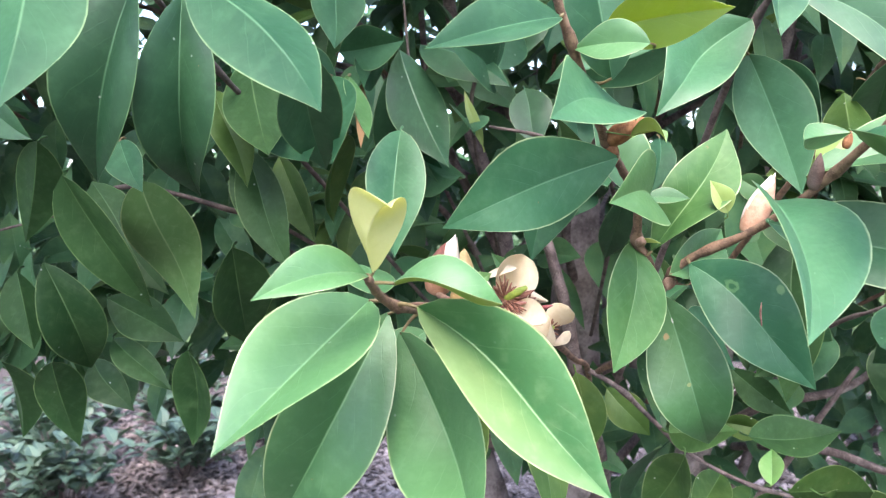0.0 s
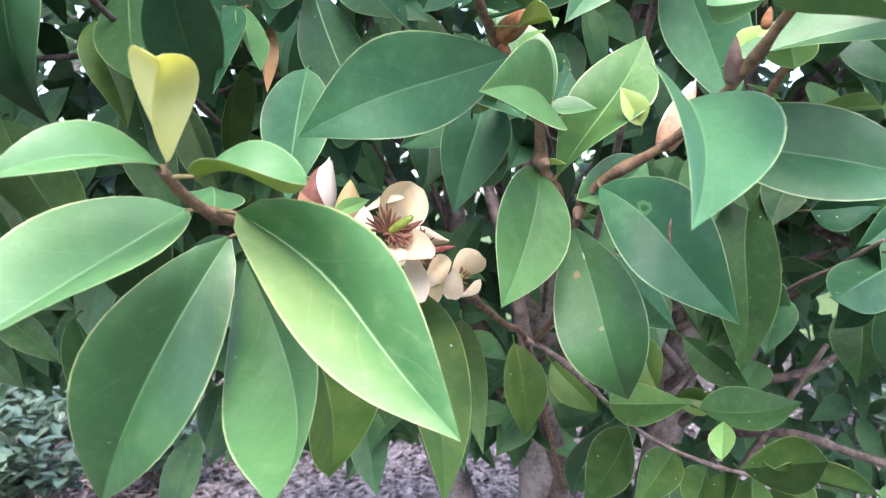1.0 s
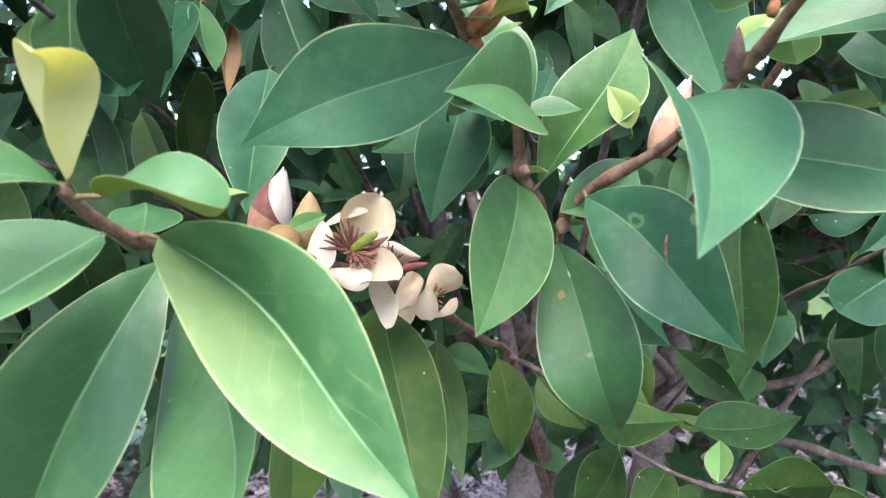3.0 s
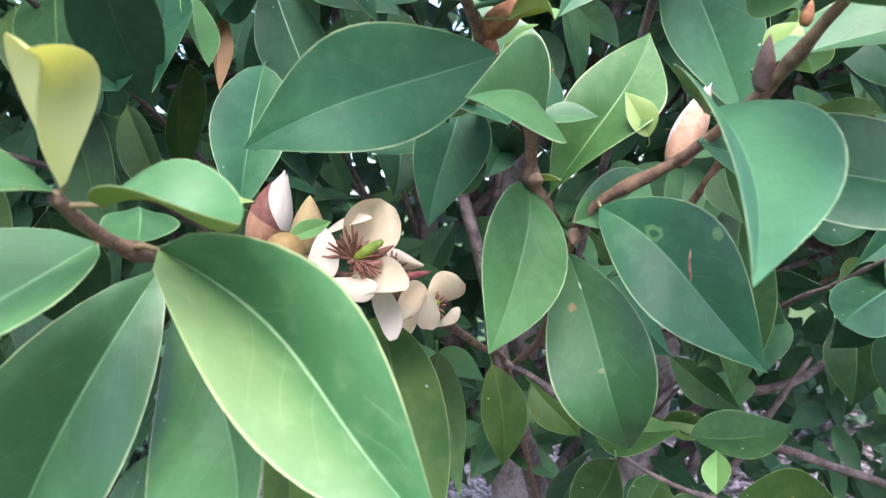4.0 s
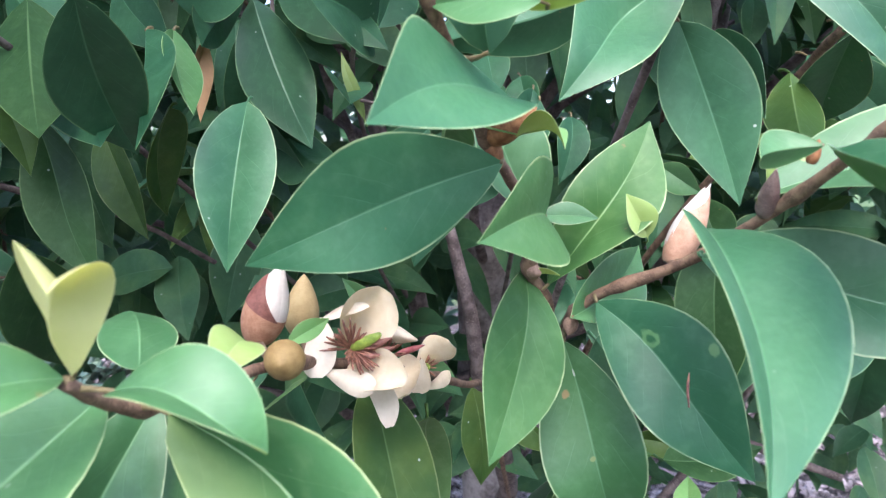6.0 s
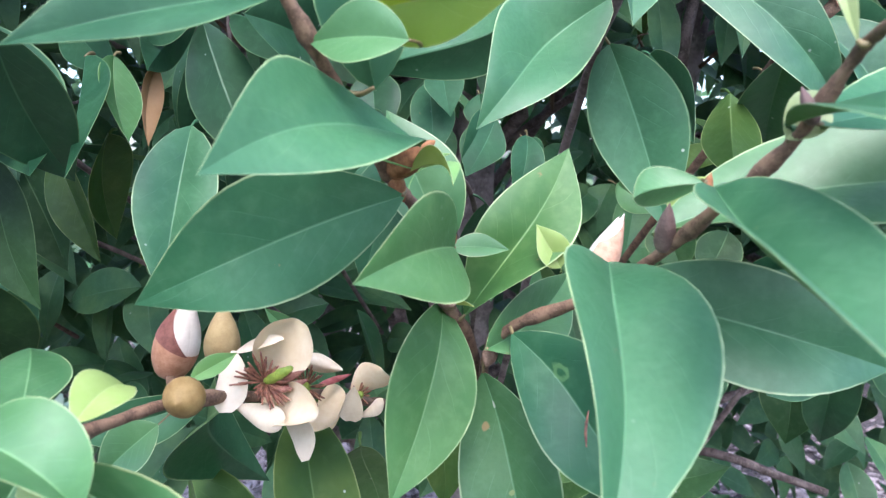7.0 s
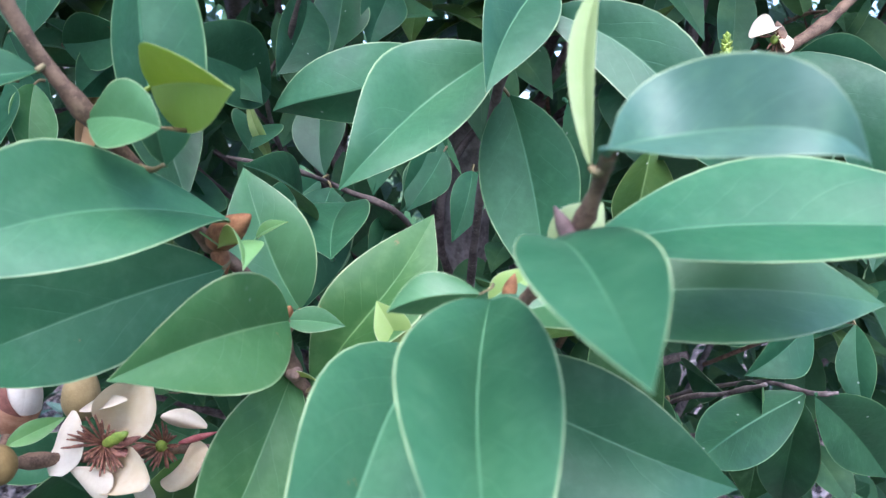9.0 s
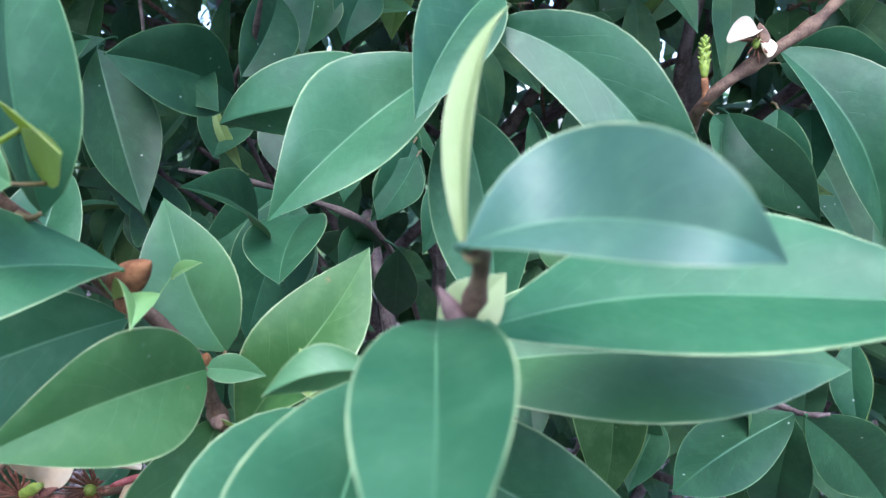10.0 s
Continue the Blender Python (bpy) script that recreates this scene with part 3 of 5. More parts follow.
leaf("top", "grass", (0.1912, 0.4915, 1.2395), (0.2382, 0.5063, 1.3081), -0.89, 0.0408, 0.072, 0.060, 0.52, -0.59, under=TOP["grass"], form=(1.022, 0.061, 0.009, -0.008, -0.554))
leaf("top", "fresh", (0.1869, 0.4763, 1.2702), (0.1530, 0.4093, 1.2687), 1.38, 0.0418, 0.083, 0.044, 0.38, -0.01, form=(0.877, 0.004, -0.005, -0.004, -0.162))
leaf("top", "light", (0.1853, 0.4769, 1.2702), (0.2080, 0.4745, 1.2691), 5.28, 0.0110, -0.020, -0.042, 0.36, -0.02)
leaf("top", "young", (0.1710, 0.4493, 1.3012), (0.1843, 0.4323, 1.2964), 0.52, 0.0143, 0.257, -0.030, 0.50, -0.11)
leaf("top", "young", (0.1724, 0.4846, 1.2997), (0.1857, 0.4795, 1.3066), -0.94, 0.0065, 0.048, -0.013, 0.43, -0.01)
leaf("top", "young", (0.1842, 0.4900, 1.2455), (0.1950, 0.4850, 1.2450), 0.60, 0.0055, 0.050, 0.000, 0.30, 0.00)
leaf("top", "fresh", (0.1823, 0.5015, 1.2443), (0.1603, 0.4414, 1.1834), 0.84, 0.0390, 0.096, -0.004, 0.17, 0.03, form=(1.096, -0.001, 0.036, 0.016, -0.064))
leaf("right", "spotted", (0.1990, 0.4951, 1.2146), (0.2247, 0.4960, 1.1269), -0.28, 0.0463, 0.135, -0.016, 0.29, -0.10, form=(1.003, -0.004, -0.076, 0.002, 0.160))
leaf("right", "scarred", (0.2099, 0.4843, 1.2337), (0.2592, 0.4414, 1.1735), 5.05, 0.0430, 0.126, -0.047, 0.26, -0.01, form=(0.949, -0.066, -0.017, -0.015, -0.039))
leaf("right", "mid", (0.2397, 0.4486, 1.2672), (0.2074, 0.3388, 1.2187), 0.49, 0.0518, 0.080, 0.006, 0.45, 0.43, form=(0.784, -0.087, 0.004, 0.017, -0.092))
leaf("right", "mid", (0.2574, 0.4044, 1.2951), (0.2576, 0.3102, 1.2607), -0.01, 0.0411, 0.012, 0.038, 0.66, 0.24, form=(0.856, 0.019, -0.011, -0.000, -0.132))
leaf("right", "mid", (0.2702, 0.3915, 1.3122), (0.2735, 0.3100, 1.3039), -0.16, 0.0258, 0.056, -0.016, 0.25, -0.18, form=(0.997, 0.010, 0.012, 0.002, -0.436))
leaf("right", "mid", (0.2404, 0.4551, 1.2564), (0.3400, 0.4415, 1.2271), 5.15, 0.0484, 0.002, -0.013, 0.37, -0.23, form=(0.958, 0.082, -0.056, -0.017, 0.084))
leaf("right", "deep", (0.2773, 0.3874, 1.3114), (0.3847, 0.3923, 1.3173), -0.45, 0.0507, -0.039, -0.121, 0.23, -0.05, form=(1.058, 0.023, -0.005, -0.019, 0.90))
leaf("right", "light", (0.2505, 0.4361, 1.2788), (0.3762, 0.4346, 1.2898), -0.64, 0.0485, 0.072, -0.025, 0.28, -0.56, form=(0.999, -0.026, -0.029, -0.029, -0.470))
leaf("right", "sky_sheen", (0.2759, 0.3558, 1.3336), (0.3228, 0.3557, 1.3318), -0.85, 0.0254, 0.038, -0.108, 0.31, -0.95, form=(0.744, -0.288, -0.143, -0.099, -0.141))
leaf("right", "sage", (0.2758, 0.3713, 1.3296), (0.2837, 0.4043, 1.3763), 0.23, 0.0074, 0.109, -0.030, 0.62, 0.09, under=TOP["sage"])
leaf("right", "lime", (0.2288, 0.4778, 1.2610), (0.2189, 0.4761, 1.2786), 1.49, 0.0150, 0.020, 0.000, 0.45, 0.00, reach=0.004)
leaf("right", "light", (0.2550, 0.4054, 1.2963), (0.2315, 0.3965, 1.2929), 1.63, 0.0136, -0.222, 0.002, -0.52, -0.01, reach=0.004)
leaf("right", "lime", (0.2600, 0.4448, 1.2824), (0.2731, 0.4471, 1.2970), -1.16, 0.0145, 0.060, 0.000, 0.30, 0.00)
leaf("right", "sage", (0.2710, 0.3921, 1.3080), (0.2841, 0.3982, 1.3212), -1.03, 0.0135, 0.060, 0.000, 0.35, 0.00)
leaf("right", "light", (0.1988, 0.4815, 1.2277), (0.2463, 0.5393, 1.2493), -1.09, 0.0333, 0.009, 0.062, 0.48, -0.31)
leaf("right", "mid", (0.2379, 0.5823, 1.1902), (0.2898, 0.6346, 1.1348), 4.52, 0.0411, -0.006, 0.015, -0.40, -0.00)
leaf("upper", "mid", (0.2659, 0.5425, 1.3777), (0.1989, 0.5100, 1.3167), 0.96, 0.0525, -0.051, 0.068, 0.43, 0.31, form=(0.820, 0.029, -0.069, 0.033, 0.054))
leaf("upper", "mid", (0.2298, 0.5628, 1.3766), (0.1452, 0.6092, 1.3532), 1.81, 0.0485, 0.025, -0.030, -0.56, 0.53, form=(0.832, 0.047, -0.040, -0.016, -0.089))
leaf("upper", "mid", (0.2822, 0.5340, 1.4045), (0.2571, 0.4810, 1.3538), 0.72, 0.0348, 0.005, 0.050, 0.50, 0.15)
leaf("upper", "satin", (0.2700, 0.5596, 1.3601), (0.2864, 0.5191, 1.2694), -0.22, 0.0486, -0.059, -0.023, 0.36, -0.02)
leaf("upper", "mid", (0.2807, 0.5265, 1.3914), (0.3720, 0.5331, 1.3213), 4.74, 0.0362, 0.172, -0.027, 0.33, -0.08, form=(0.825, -0.023, -0.049, -0.037, 0.030))
leaf("upper", "mid", (0.3018, 0.5925, 1.3591), (0.3020, 0.5302, 1.3097), -1.31, 0.0337, -0.101, 0.008, 0.44, 0.21)
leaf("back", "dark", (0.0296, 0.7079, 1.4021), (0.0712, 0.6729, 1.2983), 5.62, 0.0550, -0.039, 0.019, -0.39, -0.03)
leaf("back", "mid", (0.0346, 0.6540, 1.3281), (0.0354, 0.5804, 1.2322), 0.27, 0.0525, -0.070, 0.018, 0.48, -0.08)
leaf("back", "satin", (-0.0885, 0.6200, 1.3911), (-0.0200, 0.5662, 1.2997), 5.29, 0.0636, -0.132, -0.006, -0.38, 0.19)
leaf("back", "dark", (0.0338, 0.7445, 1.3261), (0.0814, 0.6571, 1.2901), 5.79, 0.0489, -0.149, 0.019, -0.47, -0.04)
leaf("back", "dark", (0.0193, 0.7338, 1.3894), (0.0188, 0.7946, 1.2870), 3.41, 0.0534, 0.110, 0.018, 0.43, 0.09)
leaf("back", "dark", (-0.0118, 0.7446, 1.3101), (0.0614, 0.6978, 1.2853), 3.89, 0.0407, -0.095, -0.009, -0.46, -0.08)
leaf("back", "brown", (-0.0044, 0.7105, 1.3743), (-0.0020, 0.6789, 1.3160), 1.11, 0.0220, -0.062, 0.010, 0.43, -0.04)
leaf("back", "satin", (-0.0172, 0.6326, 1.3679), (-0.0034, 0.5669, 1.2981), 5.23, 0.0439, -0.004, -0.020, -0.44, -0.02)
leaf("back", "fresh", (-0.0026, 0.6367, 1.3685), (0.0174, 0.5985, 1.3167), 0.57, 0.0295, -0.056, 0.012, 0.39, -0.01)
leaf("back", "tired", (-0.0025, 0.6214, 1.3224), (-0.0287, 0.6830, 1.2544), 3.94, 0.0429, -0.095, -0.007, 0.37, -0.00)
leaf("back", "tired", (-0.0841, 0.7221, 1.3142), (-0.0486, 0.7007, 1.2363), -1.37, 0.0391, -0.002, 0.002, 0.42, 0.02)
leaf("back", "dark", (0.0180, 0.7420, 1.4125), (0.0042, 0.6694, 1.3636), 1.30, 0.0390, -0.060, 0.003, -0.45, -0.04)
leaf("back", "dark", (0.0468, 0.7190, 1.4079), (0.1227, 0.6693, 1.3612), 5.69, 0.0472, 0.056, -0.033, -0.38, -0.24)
leaf("low", "tired", (0.1833, 0.7476, 1.1060), (0.1902, 0.7472, 1.0214), 0.25, 0.0422, 0.071, -0.031, 0.38, -0.00)
leaf("low", "olive", (0.2636, 0.6750, 1.0527), (0.2369, 0.7274, 0.9708), 1.86, 0.0456, -0.095, -0.016, 0.35, 0.02)
leaf("low", "olive", (0.3540, 0.6885, 1.0140), (0.3748, 0.5975, 1.0535), 4.85, 0.0456, -0.049, -0.010, -0.43, 0.03)
leaf("low", "olive", (0.3589, 0.6416, 1.0320), (0.4425, 0.6567, 1.0034), 3.84, 0.0393, 0.004, 0.001, -0.42, -0.00)
leaf("low", "olive", (0.2489, 0.6702, 1.0733), (0.3230, 0.7157, 1.0583), 4.99, 0.0381, -0.017, 0.001, -0.44, -0.01)
leaf("low", "shade", (0.3297, 0.7123, 1.0553), (0.4253, 0.7403, 1.0500), -0.81, 0.0446, -0.078, 0.027, 0.38, -0.01)
leaf("low", "young", (0.3271, 0.6562, 1.0336), (0.3422, 0.6931, 1.0504), 0.15, 0.0211, 0.010, 0.008, 0.36, -0.02)
leaf("low", "olive", (0.3501, 0.7575, 0.9894), (0.3109, 0.6829, 0.9757), 0.89, 0.0374, 0.023, -0.003, -0.41, 0.01)
leaf("low", "olive", (0.3680, 0.7597, 0.9830), (0.3350, 0.6809, 0.9759), -0.54, 0.0376, -0.012, -0.002, 0.41, 0.00)
leaf("low", "olive", (0.3909, 0.7607, 0.9797), (0.3598, 0.6813, 0.9748), 6.26, 0.0374, -0.009, 0.000, -0.43, 0.00)
leaf("low", "olive", (0.4114, 0.7637, 0.9813), (0.3982, 0.6756, 0.9805), 5.71, 0.0397, -0.022, -0.006, -0.42, 0.00)
leaf("low", "olive", (0.3208, 0.7532, 1.0056), (0.2701, 0.6855, 0.9845), 0.62, 0.0386, 0.000, -0.001, 0.42, -0.00)
leaf("low", "dark", (0.2638, 0.7464, 1.0336), (0.2350, 0.7834, 0.9516), 3.27, 0.0423, -0.037, 0.007, -0.42, -0.03)
leaf("farright", "dark", (0.4429, 0.6628, 1.1873), (0.4515, 0.7414, 1.1118), 1.79, 0.0504, -0.084, -0.036, 0.36, 0.06)
leaf("farright", "mid", (0.4008, 0.7313, 1.1565), (0.3921, 0.7949, 1.0825), 3.09, 0.0448, 0.002, 0.004, 0.40, -0.04)
leaf("farright", "mid", (0.4446, 0.8158, 1.1532), (0.4441, 0.7276, 1.1611), -1.90, 0.0396, -0.005, 0.005, 0.41, 0.01)
leaf("fruit", "mid", (0.3554, 0.5497, 1.3525), (0.3848, 0.6255, 1.3102), 3.03, 0.0402, 0.007, 0.019, 0.44, -0.02)
leaf("fruit", "tired", (0.3449, 0.5882, 1.3375), (0.3223, 0.5301, 1.2927), 6.27, 0.0327, -0.020, 0.002, -0.43, -0.09)
leaf("fruit", "mid", (0.4806, 0.7609, 1.4098), (0.5578, 0.7456, 1.2794), -1.07, 0.0776, 0.127, -0.030, 0.49, -0.53)
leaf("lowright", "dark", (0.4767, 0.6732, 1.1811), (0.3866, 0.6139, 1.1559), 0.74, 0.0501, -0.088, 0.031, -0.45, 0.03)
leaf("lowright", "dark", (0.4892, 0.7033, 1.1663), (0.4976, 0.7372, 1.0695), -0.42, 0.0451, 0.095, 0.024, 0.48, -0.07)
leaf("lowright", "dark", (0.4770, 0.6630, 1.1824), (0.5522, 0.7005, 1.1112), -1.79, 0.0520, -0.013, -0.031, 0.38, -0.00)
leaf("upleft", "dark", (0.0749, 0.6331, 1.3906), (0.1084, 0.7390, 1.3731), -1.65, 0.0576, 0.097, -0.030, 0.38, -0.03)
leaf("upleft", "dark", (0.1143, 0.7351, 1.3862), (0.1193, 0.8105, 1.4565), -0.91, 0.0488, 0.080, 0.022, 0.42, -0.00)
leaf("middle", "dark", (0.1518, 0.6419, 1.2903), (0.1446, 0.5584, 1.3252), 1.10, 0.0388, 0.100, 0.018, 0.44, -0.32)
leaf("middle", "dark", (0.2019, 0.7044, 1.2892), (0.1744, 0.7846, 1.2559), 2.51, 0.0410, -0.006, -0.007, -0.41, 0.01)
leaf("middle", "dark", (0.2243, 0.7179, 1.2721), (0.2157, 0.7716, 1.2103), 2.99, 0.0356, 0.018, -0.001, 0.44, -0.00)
leaf("middle", "mid", (0.1829, 0.5769, 1.2777), (0.1758, 0.6749, 1.3002), 0.12, 0.0478, 0.038, -0.032, 0.36, -0.07)
leaf("middle", "mid", (0.1526, 0.8218, 1.2478), (0.1872, 0.7525, 1.2811), 3.96, 0.0365, -0.006, 0.007, 0.42, -0.02)
leaf("middle", "mid", (0.0921, 0.7366, 1.3318), (0.0721, 0.8305, 1.3505), -0.31, 0.0448, 0.084, -0.012, 0.43, -0.10)
leaf("left", "satin", (-0.0154, 0.3665, 1.3604), (0.0430, 0.3291, 1.3026), 5.64, 0.0387, 0.024, -0.066, -0.43, 0.00)
leaf("left", "satin", (-0.0727, 0.3636, 1.3872), (-0.0642, 0.3213, 1.3056), 6.25, 0.0412, -0.035, -0.007, -0.42, 0.03)
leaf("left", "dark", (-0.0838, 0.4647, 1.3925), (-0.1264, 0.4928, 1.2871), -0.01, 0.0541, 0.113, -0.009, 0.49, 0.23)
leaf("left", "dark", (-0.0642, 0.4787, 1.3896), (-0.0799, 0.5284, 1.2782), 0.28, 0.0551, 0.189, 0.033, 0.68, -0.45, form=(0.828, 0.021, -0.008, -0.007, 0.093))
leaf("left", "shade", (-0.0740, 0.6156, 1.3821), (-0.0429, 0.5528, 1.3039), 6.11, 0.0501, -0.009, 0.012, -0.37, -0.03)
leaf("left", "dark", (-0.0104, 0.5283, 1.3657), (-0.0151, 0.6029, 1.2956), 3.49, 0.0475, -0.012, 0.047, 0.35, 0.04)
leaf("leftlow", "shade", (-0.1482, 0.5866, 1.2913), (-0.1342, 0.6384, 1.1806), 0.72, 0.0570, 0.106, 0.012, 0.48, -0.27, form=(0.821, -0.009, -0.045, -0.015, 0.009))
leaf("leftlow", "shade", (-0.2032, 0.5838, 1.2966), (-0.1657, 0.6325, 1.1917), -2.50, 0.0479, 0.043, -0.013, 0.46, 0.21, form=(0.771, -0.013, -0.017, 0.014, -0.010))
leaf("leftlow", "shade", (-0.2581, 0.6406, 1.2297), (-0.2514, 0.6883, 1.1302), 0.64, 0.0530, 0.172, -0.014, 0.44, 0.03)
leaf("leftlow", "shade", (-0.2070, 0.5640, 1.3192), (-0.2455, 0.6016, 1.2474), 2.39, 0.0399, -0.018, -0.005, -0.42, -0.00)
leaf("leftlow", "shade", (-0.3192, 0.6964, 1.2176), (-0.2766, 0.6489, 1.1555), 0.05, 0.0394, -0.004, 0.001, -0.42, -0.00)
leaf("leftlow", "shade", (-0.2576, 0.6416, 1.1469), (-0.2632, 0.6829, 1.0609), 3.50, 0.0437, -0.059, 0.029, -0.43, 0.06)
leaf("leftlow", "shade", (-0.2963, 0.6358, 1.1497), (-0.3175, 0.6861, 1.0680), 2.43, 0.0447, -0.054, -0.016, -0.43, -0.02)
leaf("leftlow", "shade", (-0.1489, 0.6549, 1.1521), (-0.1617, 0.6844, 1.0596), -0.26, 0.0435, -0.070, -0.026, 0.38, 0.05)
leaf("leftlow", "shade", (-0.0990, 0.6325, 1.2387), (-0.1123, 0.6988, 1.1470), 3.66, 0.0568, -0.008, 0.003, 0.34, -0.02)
leaf("middle", "satin", (0.1631, 0.6829, 1.3091), (0.1368, 0.6615, 1.2199), -0.00, 0.0523, 0.070, 0.008, 0.28, 0.10, form=(0.785, -0.078, 0.020, -0.010, 0.000))
leaf("middle", "satin", (0.1498, 0.7127, 1.3130), (0.0950, 0.6934, 1.2728), 1.57, 0.0382, 0.120, -0.023, 0.31, -0.02, form=(0.917, -0.056, 0.008, 0.015, 0.000))
leaf("back", "satin", (0.0096, 0.7487, 1.3258), (0.0722, 0.7329, 1.2774), -1.54, 0.0357, 0.092, -0.035, 0.36, 0.21, form=(0.906, -0.032, -0.028, 0.015, 0.000))
leaf("middle", "dark", (0.1216, 0.7506, 1.2927), (0.1102, 0.7321, 1.2409), 0.15, 0.0459, 0.089, 0.017, 0.42, 0.34, form=(0.861, 0.048, -0.003, 0.017, 0.000))
leaf("back", "dark", (0.0293, 0.7581, 1.3031), (0.0471, 0.7405, 1.2507), 0.34, 0.0388, 0.021, -0.023, 0.22, 0.37, form=(0.870, 0.020, -0.012, 0.000, 0.000))
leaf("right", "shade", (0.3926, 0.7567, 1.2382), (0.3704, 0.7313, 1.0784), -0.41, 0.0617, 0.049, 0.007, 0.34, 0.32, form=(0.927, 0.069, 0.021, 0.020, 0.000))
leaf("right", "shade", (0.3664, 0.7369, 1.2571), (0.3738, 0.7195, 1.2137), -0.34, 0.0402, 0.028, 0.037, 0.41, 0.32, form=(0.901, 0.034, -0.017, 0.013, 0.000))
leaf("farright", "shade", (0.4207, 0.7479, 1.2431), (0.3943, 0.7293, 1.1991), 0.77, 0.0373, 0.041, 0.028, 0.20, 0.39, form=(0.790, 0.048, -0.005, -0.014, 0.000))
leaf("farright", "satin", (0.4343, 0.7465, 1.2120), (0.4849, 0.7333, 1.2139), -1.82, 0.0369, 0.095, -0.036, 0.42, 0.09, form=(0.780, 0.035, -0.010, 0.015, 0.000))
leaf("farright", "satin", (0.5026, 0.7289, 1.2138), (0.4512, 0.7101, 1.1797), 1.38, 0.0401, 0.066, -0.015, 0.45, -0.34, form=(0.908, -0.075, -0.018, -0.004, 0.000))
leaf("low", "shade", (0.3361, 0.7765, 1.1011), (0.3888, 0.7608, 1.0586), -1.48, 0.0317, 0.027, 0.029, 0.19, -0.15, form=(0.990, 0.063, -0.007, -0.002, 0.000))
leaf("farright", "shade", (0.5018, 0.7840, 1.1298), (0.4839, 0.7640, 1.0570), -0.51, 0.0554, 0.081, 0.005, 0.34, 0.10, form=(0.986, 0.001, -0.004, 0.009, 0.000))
leaf("low", "tired", (0.3288, 0.7730, 1.0469), (0.3701, 0.7593, 1.0453), -1.58, 0.0278, 0.043, 0.002, 0.44, 0.04, form=(0.773, -0.014, 0.005, -0.019, 0.000))
leaf("low", "tired", (0.2198, 0.7912, 1.0779), (0.2587, 0.7749, 1.0342), -1.24, 0.0370, 0.080, 0.010, 0.20, -0.03, form=(0.926, -0.024, 0.012, 0.010, 0.000))
leaf("right", "tired", (0.2894, 0.7455, 1.1112), (0.3021, 0.7281, 1.0650), -0.45, 0.0367, 0.017, 0.037, 0.36, -0.20, form=(0.875, 0.015, -0.011, -0.005, 0.000))
leaf("fruit", "satin", (0.4676, 0.7169, 1.3671), (0.4639, 0.6971, 1.2904), -0.65, 0.0439, 0.051, -0.016, 0.34, -0.10, form=(0.948, -0.076, 0.004, 0.009, 0.000))
leaf("back", "dark", (-0.1311, 0.7447, 1.3395), (-0.1139, 0.7275, 1.2939), -0.51, 0.0341, 0.034, -0.021, 0.40, -0.25, form=(0.870, 0.032, -0.024, -0.007, 0.000))
leaf("back", "satin", (0.0257, 0.7968, 1.3058), (0.0578, 0.7748, 1.2709), -1.21, 0.0315, 0.102, 0.028, 0.30, -0.26, form=(0.847, 0.024, 0.023, -0.002, 0.000))
leaf("back", "satin", (-0.0606, 0.7050, 1.4081), (-0.0185, 0.6806, 1.3597), -1.29, 0.0365, 0.023, 0.025, 0.32, 0.25, form=(0.963, -0.051, -0.013, 0.012, 0.000))
leaf("back", "dark", (-0.0067, 0.8123, 1.4050), (-0.0179, 0.7874, 1.3273), 0.38, 0.0313, 0.099, -0.030, 0.27, -0.17, form=(0.953, -0.037, -0.009, -0.003, 0.000))
leaf("left", "shade", (-0.1344, 0.7582, 1.3177), (-0.0851, 0.7276, 1.2269), -0.76, 0.0546, 0.055, -0.028, 0.43, -0.40, form=(0.987, 0.061, 0.029, -0.003, 0.000))
leaf("middle", "satin", (0.1943, 0.7446, 1.3743), (0.2000, 0.7237, 1.3348), -0.28, 0.0311, 0.112, 0.020, 0.24, 0.27, form=(0.922, 0.003, -0.013, -0.006, 0.000))
leaf("middle", "satin", (0.2255, 0.7703, 1.3549), (0.2305, 0.7497, 1.3174), -0.66, 0.0278, 0.017, -0.017, 0.34, 0.25, form=(0.780, 0.065, 0.012, 0.017, 0.000))
leaf("middle", "satin", (0.2557, 0.7233, 1.3205), (0.2421, 0.7023, 1.2712), 0.63, 0.0267, 0.109, -0.039, 0.34, 0.20, form=(0.810, -0.032, 0.010, 0.001, 0.000))
leaf("right", "light", (0.3201, 0.7142, 1.2841), (0.3448, 0.6947, 1.2641), -1.57, 0.0241, 0.113, -0.013, 0.35, -0.20, form=(0.968, -0.004, 0.017, -0.006, 0.000))
leaf("fruit", "satin", (0.5036, 0.7541, 1.3677), (0.5009, 0.7322, 1.3167), -0.84, 0.0458, 0.069, -0.026, 0.40, 0.23, form=(0.982, 0.049, 0.019, -0.020, 0.000))
leaf("upper", "satin", (0.1861, 0.7614, 1.3635), (0.1833, 0.7376, 1.3005), 0.12, 0.0353, 0.105, -0.018, 0.19, -0.19, form=(0.891, -0.012, -0.002, 0.011, 0.000))
leaf("upper", "satin", (0.2347, 0.7384, 1.3338), (0.2102, 0.7168, 1.2913), 0.79, 0.0358, 0.016, -0.030, 0.21, -0.35, form=(0.994, 0.057, -0.025, 0.000, 0.000))
leaf("upper", "dark", (0.1401, 0.7512, 1.3715), (0.1497, 0.7285, 1.3141), -0.01, 0.0416, 0.045, 0.012, 0.27, 0.07, form=(0.853, -0.049, -0.010, -0.015, 0.000))
